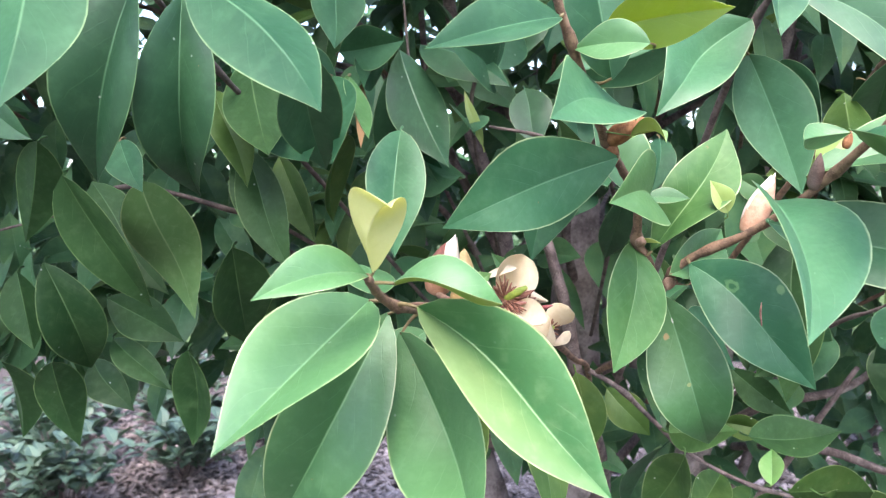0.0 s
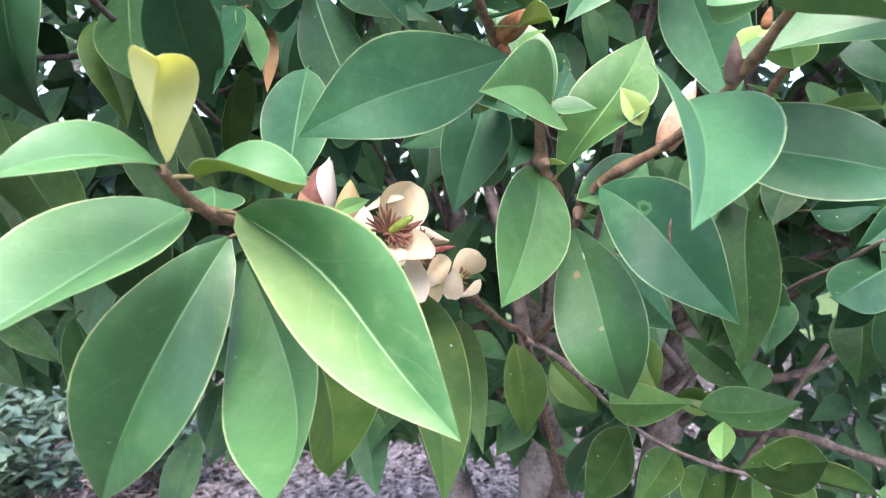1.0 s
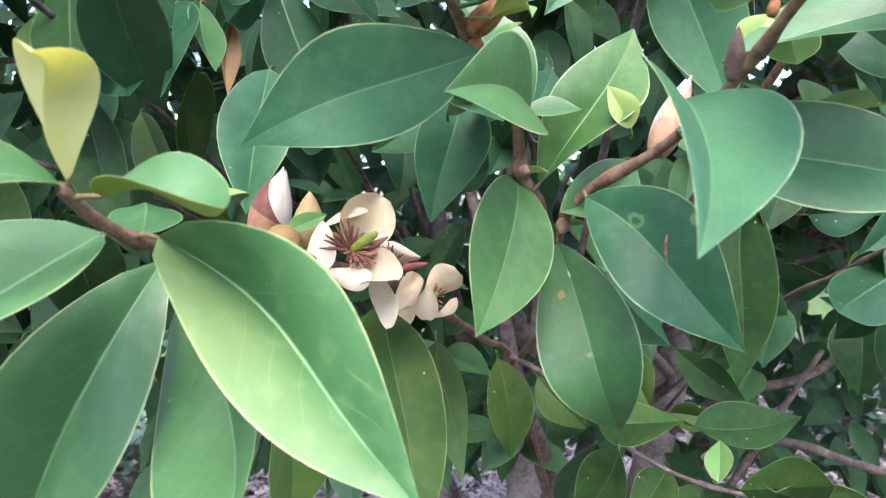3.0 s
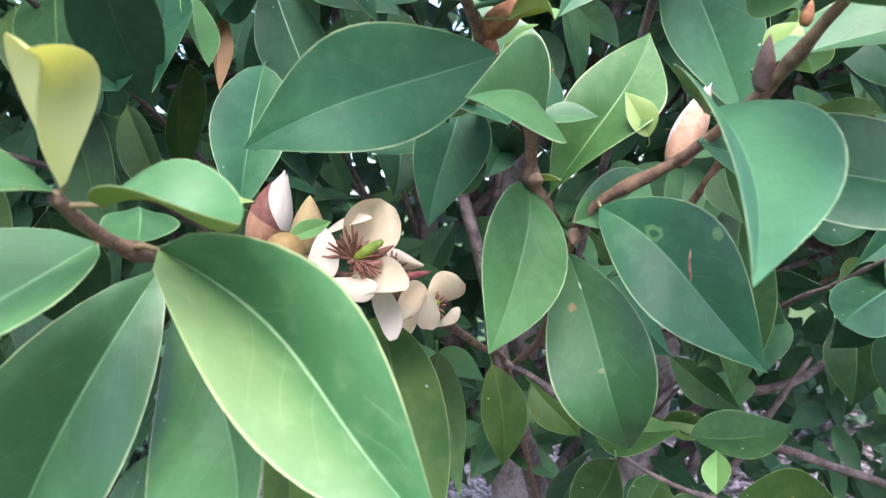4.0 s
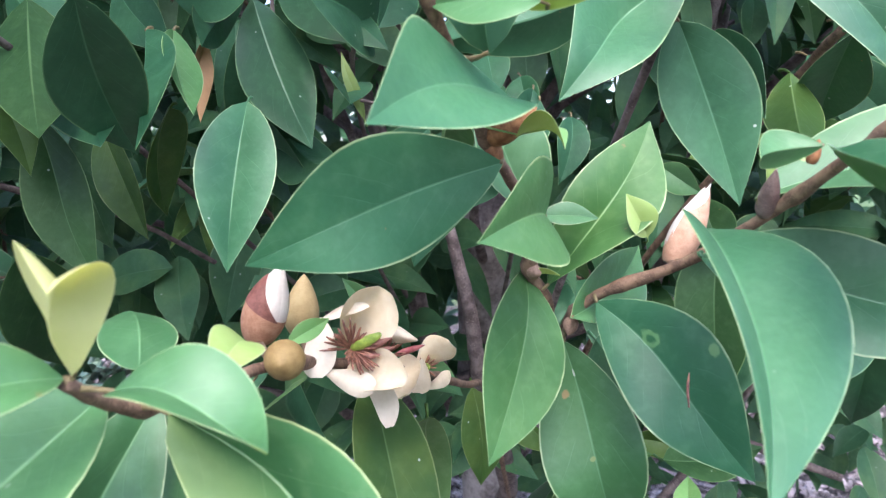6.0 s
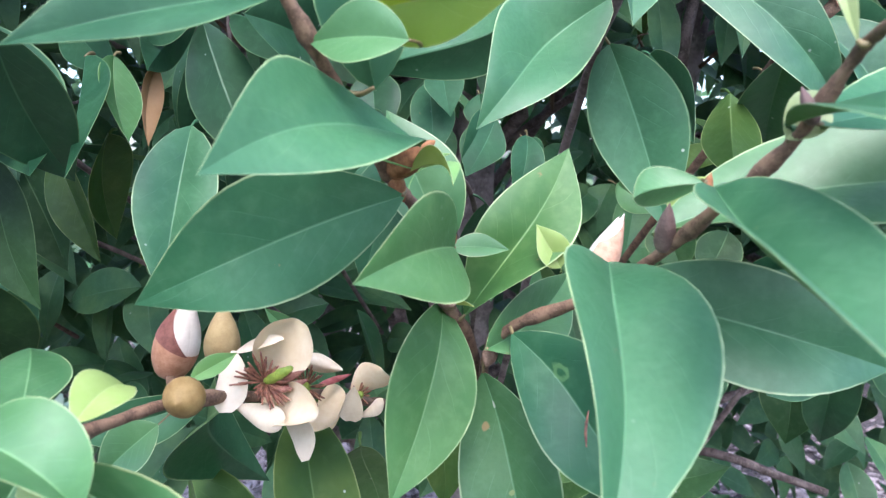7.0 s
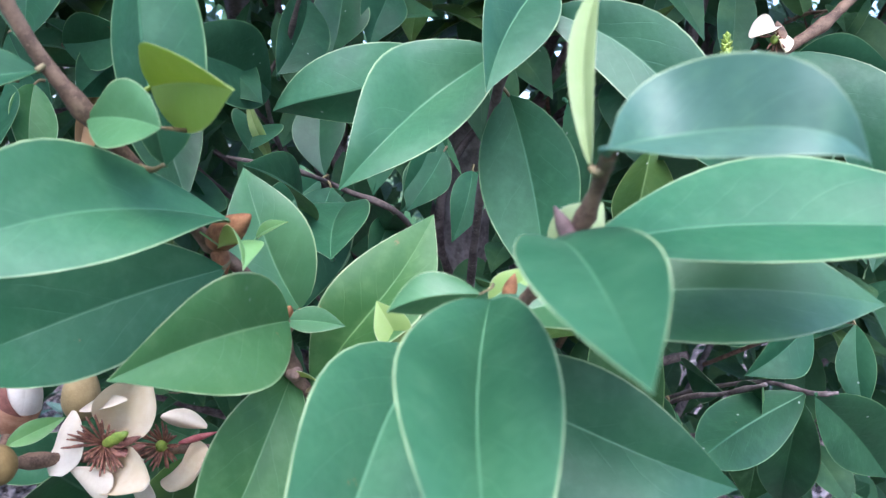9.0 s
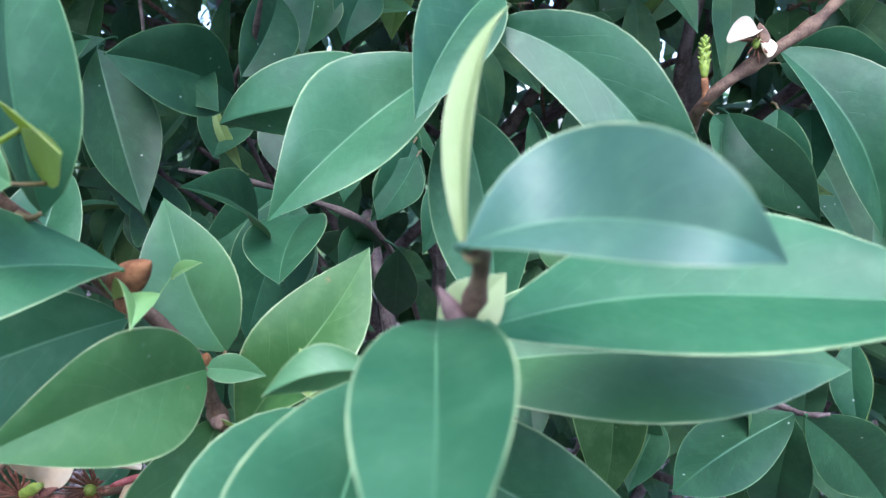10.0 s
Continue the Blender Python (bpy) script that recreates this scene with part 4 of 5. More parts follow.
leaf("upper", "satin", (0.2571, 0.7470, 1.3188), (0.2669, 0.7286, 1.2926), -0.78, 0.0208, 0.089, -0.034, 0.28, -0.26, form=(0.856, 0.017, 0.017, -0.005, 0.000))
leaf("flower", "mid", (0.0543, 0.5911, 1.1759), (-0.0214, 0.5722, 1.1629), 1.64, 0.0300, 0.119, -0.010, 0.30, -0.00, form=(0.932, -0.013, 0.012, -0.002, 0.000))
leaf("fruit", "satin", (0.4253, 0.7112, 1.3628), (0.4572, 0.6872, 1.3003), -1.04, 0.0363, 0.069, -0.034, 0.37, -0.06, form=(0.868, 0.061, 0.026, -0.005, 0.000))
leaf("fruit", "dark", (0.4310, 0.7015, 1.3636), (0.4823, 0.6781, 1.2994), -1.66, 0.0438, 0.157, -0.003, 0.25, -0.30, form=(0.957, 0.026, 0.023, 0.012, 0.000))
leaf("fruit", "satin", (0.4926, 0.7820, 1.4014), (0.5728, 0.7699, 1.3955), -1.77, 0.0496, 0.091, -0.032, 0.33, 0.07, form=(0.771, -0.057, 0.016, -0.018, 0.000))
leaf("upleft", "dark", (0.1455, 0.8369, 1.4704), (0.1381, 0.8110, 1.4090), 0.13, 0.0523, 0.021, -0.026, 0.42, -0.38, form=(0.964, -0.061, 0.021, 0.007, 0.000))
leaf("upleft", "satin", (0.1815, 0.8497, 1.4752), (0.1683, 0.8243, 1.4183), 1.00, 0.0435, 0.115, 0.024, 0.34, -0.37, form=(0.947, 0.002, 0.013, -0.016, 0.000))
leaf("middle", "dark", (0.1624, 0.7071, 1.2966), (0.1322, 0.6806, 1.2385), 1.36, 0.0440, 0.113, -0.014, 0.20, 0.05, form=(0.960, -0.041, -0.019, -0.010, 0.000))
leaf("middle", "satin", (0.1963, 0.7474, 1.2843), (0.1809, 0.7262, 1.2535), 1.03, 0.0270, 0.093, -0.011, 0.29, -0.08, form=(0.851, -0.013, -0.025, 0.000, 0.000))
leaf("upper", "satin", (0.2316, 0.7489, 1.3432), (0.2043, 0.7233, 1.2895), 1.34, 0.0389, 0.055, -0.027, 0.38, 0.15, form=(0.944, 0.028, 0.001, -0.001, 0.000))
leaf("middle", "lime", (0.1008, 0.7690, 1.3209), (0.0842, 0.7617, 1.3734), -0.20, 0.0107, 0.109, -0.032, 0.22, 0.20, form=(0.981, 0.003, -0.003, 0.009, 0.000))
leaf("right", "satin", (0.4137, 0.7545, 1.1401), (0.3902, 0.7303, 1.0934), 0.37, 0.0367, 0.039, 0.007, 0.23, -0.15, form=(0.823, 0.031, 0.027, -0.008, 0.000))
leaf("right", "shade", (0.3919, 0.7703, 1.1197), (0.3488, 0.7493, 1.0984), 1.13, 0.0345, 0.055, 0.007, 0.41, -0.19, form=(0.820, -0.076, -0.001, -0.005, 0.000))
leaf("lowright", "satin", (0.5263, 0.7125, 1.2185), (0.5243, 0.6875, 1.1608), -0.69, 0.0263, 0.050, 0.022, 0.27, -0.29, form=(0.998, -0.003, 0.006, -0.001, 0.000))
leaf("leftlow", "tired", (-0.1045, 0.6245, 1.3601), (-0.0754, 0.6054, 1.2844), 0.42, 0.0310, 0.100, -0.001, 0.33, 0.18, form=(0.967, -0.016, 0.014, 0.018, 0.000))
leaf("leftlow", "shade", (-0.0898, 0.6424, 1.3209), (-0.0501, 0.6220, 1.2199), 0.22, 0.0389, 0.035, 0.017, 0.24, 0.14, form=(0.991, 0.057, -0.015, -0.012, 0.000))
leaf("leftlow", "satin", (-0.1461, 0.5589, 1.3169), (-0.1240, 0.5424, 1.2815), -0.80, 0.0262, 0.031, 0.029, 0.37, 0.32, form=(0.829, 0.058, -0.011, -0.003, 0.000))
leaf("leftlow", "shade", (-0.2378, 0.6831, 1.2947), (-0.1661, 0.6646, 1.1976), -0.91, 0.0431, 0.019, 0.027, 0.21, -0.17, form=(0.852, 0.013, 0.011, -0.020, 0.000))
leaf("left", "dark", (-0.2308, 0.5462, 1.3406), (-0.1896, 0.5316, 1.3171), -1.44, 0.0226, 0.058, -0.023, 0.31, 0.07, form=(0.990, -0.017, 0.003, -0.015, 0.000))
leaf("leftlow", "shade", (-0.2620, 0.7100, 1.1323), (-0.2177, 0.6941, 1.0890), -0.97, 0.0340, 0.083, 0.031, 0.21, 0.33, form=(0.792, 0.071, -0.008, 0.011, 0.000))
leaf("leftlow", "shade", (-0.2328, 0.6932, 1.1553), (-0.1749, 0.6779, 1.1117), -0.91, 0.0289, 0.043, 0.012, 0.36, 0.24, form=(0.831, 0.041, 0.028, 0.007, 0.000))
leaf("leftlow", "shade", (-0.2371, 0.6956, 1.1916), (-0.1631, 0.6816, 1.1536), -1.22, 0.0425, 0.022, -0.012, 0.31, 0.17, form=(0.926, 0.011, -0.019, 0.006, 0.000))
leaf("upleft", "satin", (-0.0221, 0.7020, 1.4009), (0.0361, 0.6903, 1.4058), -1.91, 0.0418, 0.030, 0.012, 0.42, -0.30, form=(0.984, -0.057, -0.010, 0.009, 0.000))
leaf("back", "satin", (-0.0154, 0.6655, 1.4455), (-0.0148, 0.6465, 1.3919), 0.29, 0.0460, 0.071, -0.003, 0.35, -0.15, form=(0.811, -0.069, 0.013, 0.010, 0.000))


# ---- flowers and buds ----
def bud_mesh(base, tip, radius, material, shape=0.8, sides=18, ridge=0.0):
    base, tip = np.array(base, float), np.array(tip, float)
    line = np.array([(tip - base) * t for t in np.linspace(0, 1, 17)])
    radii = [max(0.0002, radius * math.sin(math.pi * min(1, 0.06 + 0.94 * t) ** shape) ** 0.75) for t in np.linspace(0, 1, 17)]
    v, f = tube(line, radii, sides, ridge, 5)
    return mesh_of("bud", v, f, [material])


def petal(parent, inner, base, tip, turn, width, sag, side, fold, twist, form=(0.85, 0.0, 0.0, 0.0, 0.0)):
    SEED[0] += 1
    v, f, sl, uv = blade(base, tip, turn, width, sag, side, fold, twist, "petal", None, 14, 6, 0.0010, SEED[0], 0.14, form)
    return link("petal", mesh_of("petal", v, f, [inner, PETAL], sl, uv), parent, Matrix.Translation(base))


def flower(at, face, stamens, reach, pistil, label, lean=None, fat=0.0011):
    """Stamens round a pistil; face: where the stamens point, lean: where the pistil points."""
    ob = link("flower", None, shrub, Matrix.Translation(at), label)
    face = np.array(face, float) / np.linalg.norm(face)
    lean = face if lean is None else np.array(lean, float) / np.linalg.norm(lean)
    a = np.cross(face, (0, 0, 1.0))
    a /= np.linalg.norm(a)
    b = np.cross(a, face)
    rng = random.Random(int(at[0] * 1e4))
    for i in range(stamens):
        ang, spread = 2.4 * i, 0.3 + 0.9 * ((i * 0.618) % 1)
        d = face * math.cos(spread) + math.sin(spread) * (math.cos(ang) * a + math.sin(ang) * b)
        n = reach * rng.uniform(0.7, 1.15)
        bend = b * rng.uniform(-0.0012, 0.0012) + a * rng.uniform(-0.0012, 0.0012)
        v, f = tube(spline([d * 0.0008, d * n * 0.55 + bend, d * n + bend * 1.5], 3), [0.00030, 0.00034, 0.00040, 0.00048, 0.00054, 0.00050, 0.00030], 6)
        link("stamen", mesh_of("stamen", v, f, [STAMEN]), ob, Matrix.Translation(at))
    line = spline([lean * 0.0, lean * pistil * 0.5 + b * 0.0004, lean * pistil + b * 0.001], 4)
    n = len(line)
    v, f = tube(line, [0.0011 + fat * math.sin(math.pi * (i / (n - 1)) ** 0.8) for i in range(n)], 10, 0.10, 3)
    link("pistil", mesh_of("pistil", v, f, [PISTIL]), ob, Matrix.Translation(at), "green pistil")
    return ob


bloom = flower((0.1083, 0.4889, 1.2147), (0.30, -0.93, 0.12), 58, 0.0135, 0.0155, "open cream blossom with dark red stamens", (0.80, -0.42, 0.42), 0.0014)
petal(bloom, PETAL_IN, (0.1068, 0.4990, 1.2150), (0.1224, 0.4984, 1.2376), -1.69, 0.0285, 0.060, 0.000, 0.55, 0.00, form=(0.700, 0.0, 0.02, 0.0, 0.0))
petal(bloom, PETAL, (0.0950, 0.4958, 1.2254), (0.1156, 0.4936, 1.2319), -1.04, 0.0054, 0.097, 0.010, 0.36, 0.02, form=(0.844, 0.003, -0.003, 0.006, 0.016))
petal(bloom, PETAL, (0.0959, 0.4896, 1.2281), (0.0948, 0.4765, 1.2068), -0.13, 0.0150, -0.030, 0.000, -0.30, 0.20, form=(0.78, 0.0, 0.02, -0.02, 0.0))
petal(bloom, PETAL_IN, (0.1060, 0.4935, 1.2050), (0.1305, 0.4765, 1.2042), -0.86, 0.0215, 0.070, 0.000, 0.40, 0.15, form=(0.680, 0.05, -0.03, 0.0, 0.0))
petal(bloom, PETAL, (0.0975, 0.4817, 1.2075), (0.1180, 0.4715, 1.2035), -1.06, 0.0120, -0.080, 0.000, -0.45, 0.00)
petal(bloom, PETAL, (0.1180, 0.4980, 1.2044), (0.1236, 0.4878, 1.1803), -0.44, 0.0125, -0.032, 0.024, 0.08, -0.06, form=(0.648, -0.040, 0.060, 0.001, 0.001))
for foot, end in (((0.1084, 0.4894, 1.2116), (0.1254, 0.4848, 1.2202)), ((0.1061, 0.4892, 1.2103), (0.1206, 0.4828, 1.2136)), ((0.1115, 0.4902, 1.2098), (0.1264, 0.4872, 1.2155))):
    link("carpel", bud_mesh(foot, end, 0.0017, CARPEL, 1.2), bloom, Matrix.Translation(foot), "reddish brown carpel")
bloom = flower((0.1205, 0.5156, 1.2031), (0.05, -0.97, 0.10), 34, 0.0135, 0.0060, "half-hidden cream blossom with dark stamens", None, 0.0016)
petal(bloom, PETAL, (0.1179, 0.5194, 1.2148), (0.1366, 0.5238, 1.2079), -1.35, 0.0149, -0.024, -0.029, -0.84, -0.08, form=(0.814, 0.035, 0.021, -0.014, 0.426))
petal(bloom, PETAL_IN, (0.1221, 0.5261, 1.1876), (0.1328, 0.5111, 1.1879), -0.70, 0.0247, 0.080, -0.109, 0.18, 0.21, form=(0.550, -0.096, 0.093, -0.029, -0.004))
leaf("flower", "light", (0.1154, 0.5342, 1.2202), (0.1021, 0.5235, 1.2385), 1.73, 0.0105, 0.040, 0.000, 0.30, 0.00)
bloom = flower((0.1400, 0.5600, 1.1830), (0.3, -0.9, 0.25), 16, 0.009, 0.008, "fading cream blossom on a twig")
petal(bloom, PETAL, (0.1391, 0.5504, 1.1906), (0.1366, 0.5522, 1.1722), -0.04, 0.0135, 0.032, 0.010, 0.39, 0.02)
petal(bloom, PETAL_IN, (0.1364, 0.5599, 1.1827), (0.1546, 0.5528, 1.1968), 4.26, 0.0186, -0.055, -0.027, -0.34, 0.16)
petal(bloom, PETAL_IN, (0.1323, 0.5494, 1.1864), (0.1186, 0.5486, 1.1701), 1.68, 0.0151, 0.019, 0.014, 0.42, -0.10)
petal(bloom, PETAL, (0.1412, 0.5561, 1.1732), (0.1530, 0.5518, 1.1827), 5.43, 0.0094, 0.004, -0.000, -0.42, 0.00)


def bud(name, base, tip, radius, material, shape=0.8, label="", foot=None):
    ob = link(name, bud_mesh(base, tip, radius, material, shape), shrub, Matrix.Translation(base), label)
    if foot is not None:
        v, f = tube(spline([np.array(foot) - np.array(base), (np.array(foot) - np.array(base)) * 0.4, np.array((0, 0, 0.0005))], 3), [0.0016] * 7, 7, 0.08, 2)
        link("stalk", mesh_of("stalk", v, f, [TWIG]), ob, Matrix.Translation(base))
    return ob


def shell(base, tip, radius, material, side, low, high, out, lo=None, sides=26, rings=22):
    """Part of an egg-shaped skin between two cuts, each a height opposite to and along the split side."""
    base, tip = np.array(base, float), np.array(tip, float)
    axis = tip - base
    k = axis / np.linalg.norm(axis)
    p = np.array(side, float) - k * np.dot(side, k)
    p /= np.linalg.norm(p)
    q = np.cross(k, p)
    verts, faces = [], []
    for i in range(rings + 1):
        for j in range(sides):
            ang = 2 * math.pi * j / sides
            c = 0.5 + 0.5 * math.cos(ang)
            t0, t1 = low[0] + (low[1] - low[0]) * c, high[0] + (high[1] - high[0]) * c**0.8
            t = t0 + (max(t1, t0) - t0) * i / rings
            r = max(0.0002, radius * math.sin(math.pi * min(1, 0.05 + 0.95 * t) ** 0.72) ** (0.6 + 0.5 * t)) + out * (1 if 0.02 < t < 0.97 else 0)
            verts.append(axis * t + r * (math.cos(ang) * p + math.sin(ang) * q))
    for i in range(rings):
        for j in range(sides):
            faces.append((i * sides + j, i * sides + (j + 1) % sides, (i + 1) * sides + (j + 1) % sides, (i + 1) * sides + j))
    return mesh_of("bud", verts, faces, [material])


def opening_bud(base, tip, radius, sheath, label, foot, side, high, cap=None):
    """A felted scale split open over white petals."""
    base = np.array(base, float)
    ob = link("flower_bud", shell(base, tip, radius, sheath, side, (0, 0), high, 0.0004), shrub, Matrix.Translation(base), label)
    link("petals", shell(base, tip, radius, BUD_WHITE, side, (0, 0), (1, 1), 0.0), ob, Matrix.Translation(base), "white folded petals")
    t = np.array(tip)
    link("petal", shell(base, base + (t - base) * 0.96 + np.array(side) * 0.0012, radius * 0.93, BUD_WHITE, side, (0.9, 0.0), (0.9, 1.0), 0.0005), ob, Matrix.Translation(base))
    if cap:
        link("scale", shell(base, tip, radius, MAROON, side, cap[0], cap[1], 0.0007), ob, Matrix.Translation(base), "dark maroon bud scale")
    foot = np.array(foot)
    v, f = tube(spline([foot - base, (foot - base) * 0.4, np.array((0, 0, 0.001))], 3), [0.0019] * 7, 8, 0.08, 2)
    link("stalk", mesh_of("stalk", v, f, [TWIG]), ob, Matrix.Translation(base))
    return ob


opening_bud((0.0689, 0.4914, 1.2186), (0.0818, 0.4853, 1.2523), 0.0088, PEACH, "brown felted bud opening on white petals", (0.0800, 0.4650, 1.2170), (0.9, 0.30, 0.1), (0.50, 0.34), ((0.46, 0.32), (0.84, 0.20)))
bud("flower_bud", (0.0830, 0.5170, 1.2140), (0.0860, 0.5160, 1.2420), 0.0080, TAN, 0.7, "closed tan felted flower bud", (0.0930, 0.4830, 1.2110))
bud("flower_bud", (0.0868, 0.4620, 1.2200), (0.0864, 0.4468, 1.2212), 0.0077, OLIVE, 0.85, "round olive-brown felted flower bud", (0.0830, 0.4640, 1.2160))
opening_bud((0.2388, 0.4781, 1.2496), (0.2548, 0.4804, 1.2818), 0.0062, BLUSH, "slender tan bud with a white petal edge", (0.2370, 0.4660, 1.2520), (-0.95, 0.25, 0.2), (0.97, 0.55))
bud("leaf_bud", (0.2555, 0.4390, 1.2730), (0.2535, 0.4285, 1.2890), 0.0036, MAUVE, 0.6, "mauve-brown pointed leaf bud")
bud("leaf_bud", (0.2631, 0.4258, 1.2906), (0.2652, 0.4250, 1.2986), 0.0021, RUST, 0.7, "rusty pointed leaf bud")
bud("leaf_bud", (0.2755, 0.3870, 1.3120), (0.2705, 0.3850, 1.3210), 0.0022, MAUVE, 0.6, "mauve-brown pointed leaf bud")
bud("leaf_bud", (0.1630, 0.4650, 1.3000), (0.1795, 0.4568, 1.3110), 0.0054, RUST, 0.7, "rusty pointed leaf bud")
bud("leaf_bud", (0.1640, 0.4670, 1.2990), (0.1680, 0.4650, 1.2890), 0.0032, RUST, 0.7, "rusty pointed leaf bud")
bud("leaf_bud", (0.1840, 0.4800, 1.2700), (0.1875, 0.4760, 1.2760), 0.0024, RUST, 0.7, "rusty pointed leaf bud")
bud("leaf_bud", (0.2030, 0.4960, 1.2235), (0.2000, 0.4900, 1.2180), 0.0034, NODE, 0.7, "small pinkish brown leaf bud")
bud("leaf_bud", (0.1840, 0.4920, 1.2460), (0.1870, 0.4860, 1.2450), 0.0032, NODE, 0.7, "small pinkish brown leaf bud")
bud("red_carpel", (0.1260, 0.5180, 1.2030), (0.1400, 0.5280, 1.2045), 0.0016, RED, 0.9, "red fading carpel")

v, f = tube(spline([(0, 0, 0), (-0.0018, -0.0036, -0.0046), (-0.0024, -0.0068, -0.0100)], 5), [0.0002, 0.0003, 0.0004, 0.00045, 0.0005, 0.0005, 0.0005, 0.00045, 0.0004, 0.0003, 0.0002], 7, 0.1, 8)
link("dry_needle", mesh_of("dry_needle", v, f, [STAMEN]), shrub, Matrix.Translation((0.2291, 0.4335, 1.2189)), "thin brown dry needle caught on a leaf")

# a spent blossom and a young fruit on the twig beyond
bloom = flower((0.4068, 0.5987, 1.3938), (-0.35, -0.7, -0.75), 9, 0.0100, 0.006, "withered blossom with a few hanging stamens")
petal(bloom, PETAL, (0.4076, 0.6006, 1.3983), (0.3904, 0.5885, 1.3924), 0.82, 0.0125, 0.180, 0.000, 0.55, 0.00)
petal(bloom, PETAL_IN, (0.4076, 0.6003, 1.3970), (0.4115, 0.5947, 1.3862), -0.31, 0.0090, 0.080, 0.000, 0.35, 0.00)
bud("receptacle", (0.4109, 0.6000, 1.3880), (0.4085, 0.6023, 1.4024), 0.0038, TWIG, 0.8, "brown woody receptacle")


def young_fruit(base, tip, radius):
    """A green cone of small overlapping carpels on a short stalk."""
    base, tip = np.array(base), np.array(tip)
    ob = link("young_fruit", bud_mesh(base, tip, radius * 0.7, PISTIL, 0.75), shrub, Matrix.Translation(base), "small green knobbly young fruit")
    axis = tip - base
    a = np.cross(axis, (0, 1, 0.2))
    a /= np.linalg.norm(a)
    b = np.cross(axis / np.linalg.norm(axis), a)
    for i in range(34):
        t = 0.08 + 0.86 * i / 33
        ang = 2.4 * i
        d = math.cos(ang) * a + math.sin(ang) * b
        o = base + axis * t
        r = radius * math.sin(math.pi * (0.12 + 0.8 * t)) ** 0.7
        link("carpel", bud_mesh(o, o + d * r + axis * 0.13, radius * 0.30, PISTIL, 0.8, 7), ob, Matrix.Translation(o))
    foot = (0.3868, 0.6029, 1.3643)
    v, f = tube(spline([np.array(foot) - base, (np.array(foot) - base) * 0.5, np.zeros(3)], 3), [0.0022, 0.0021, 0.0019, 0.0018, 0.0018, 0.0018, 0.0017], 8, 0.08, 4)
    link("stalk", mesh_of("stalk", v, f, [RUST]), ob, Matrix.Translation(base))


young_fruit((0.3851, 0.6030, 1.3770), (0.3848, 0.6062, 1.3962), 0.0034)

# ---- ground ----
def ground_material():
    m, nt, bsdf = shader("garden_soil")
    co = nt.nodes.new("ShaderNodeTexCoord").outputs["Object"]
    a, b = noise_of(nt, 9.0, 6.0, co), noise_of(nt, 70.0, 5.0, co)
    soil = mix(nt, ramp(nt, b, 0.35, 0.7), (0.030, 0.024, 0.022), (0.095, 0.078, 0.073))
    grass = mix(nt, ramp(nt, b, 0.3, 0.7), (0.035, 0.075, 0.018), (0.10, 0.16, 0.045))
    sep = nt.nodes.new("ShaderNodeSeparateXYZ")
    nt.links.new(co, sep.inputs[0])
    away = calc(nt, "ABSOLUTE", calc(nt, "SUBTRACT", sep.outputs[1], 2.0))
    far = ramp(nt, calc(nt, "ADD", away, calc(nt, "MULTIPLY", a, 0.8)), 4.2, 4.6)
    nt.links.new(mix(nt, far, soil, grass), bsdf.inputs["Base Color"])
    bsdf.inputs["Roughness"].default_value = 0.95
    bumped(nt, bsdf, b, 0.8, 0.02)
    return m


bm = bmesh.new()
bmesh.ops.create_grid(bm, x_segments=60, y_segments=60, size=6)
for v in bm.verts:
    if max(abs(v.co.x), abs(v.co.y)) < 5.9:
        v.co.z = 0.03 * noise.noise(v.co * 1.3) + 0.012 * noise.noise(v.co * 6)
    else:
        v.co.x, v.co.y, v.co.z = v.co.x * 60, v.co.y * 60, 0
me = bpy.data.meshes.new("ground")
bm.to_mesh(me)
bm.free()
me.materials.append(ground_material())
ground = tagged(new("ground", me), "dark mulched garden soil running out to grass", "ground", "", "structure")

# ---- trunks and inner branches ----
def stem(points, r0, r1, mat, seed, sides=12):
    line = spline(points, 8)
    n = len(line)
    o = line[0].copy()
    v, f = tube(line - o, [r0 + (r1 - r0) * i / (n - 1) for i in range(n)], sides, 0.09, seed)
    return link("trunk" if r0 > 0.02 else "branch", mesh_of("stem", v, f, [mat]), shrub, Matrix.Translation(o))


stem([(0.30, 1.35, -0.05), (0.29, 1.33, 0.45), (0.25, 1.25, 0.95), (0.27, 1.20, 1.5), (0.35, 1.25, 2.1)], 0.062, 0.020, TRUNK, 1)
stem([(0.38, 1.40, -0.05), (0.42, 1.36, 0.5), (0.48, 1.25, 1.0), (0.55, 1.15, 1.5), (0.60, 1.15, 2.1)], 0.038, 0.016, TRUNK, 2)
stem([(0.22, 1.42, -0.05), (0.15, 1.45, 0.5), (0.02, 1.40, 1.0), (-0.10, 1.35, 1.5), (-0.2, 1.4, 2.0)], 0.044, 0.014, TRUNK, 3)
stem([(0.30, 1.35, 0.3), (0.26, 1.2, 0.7), (0.26, 1.05, 0.87), (0.22, 0.9, 1.02)], 0.020, 0.006, TWIG_OLD, 4)
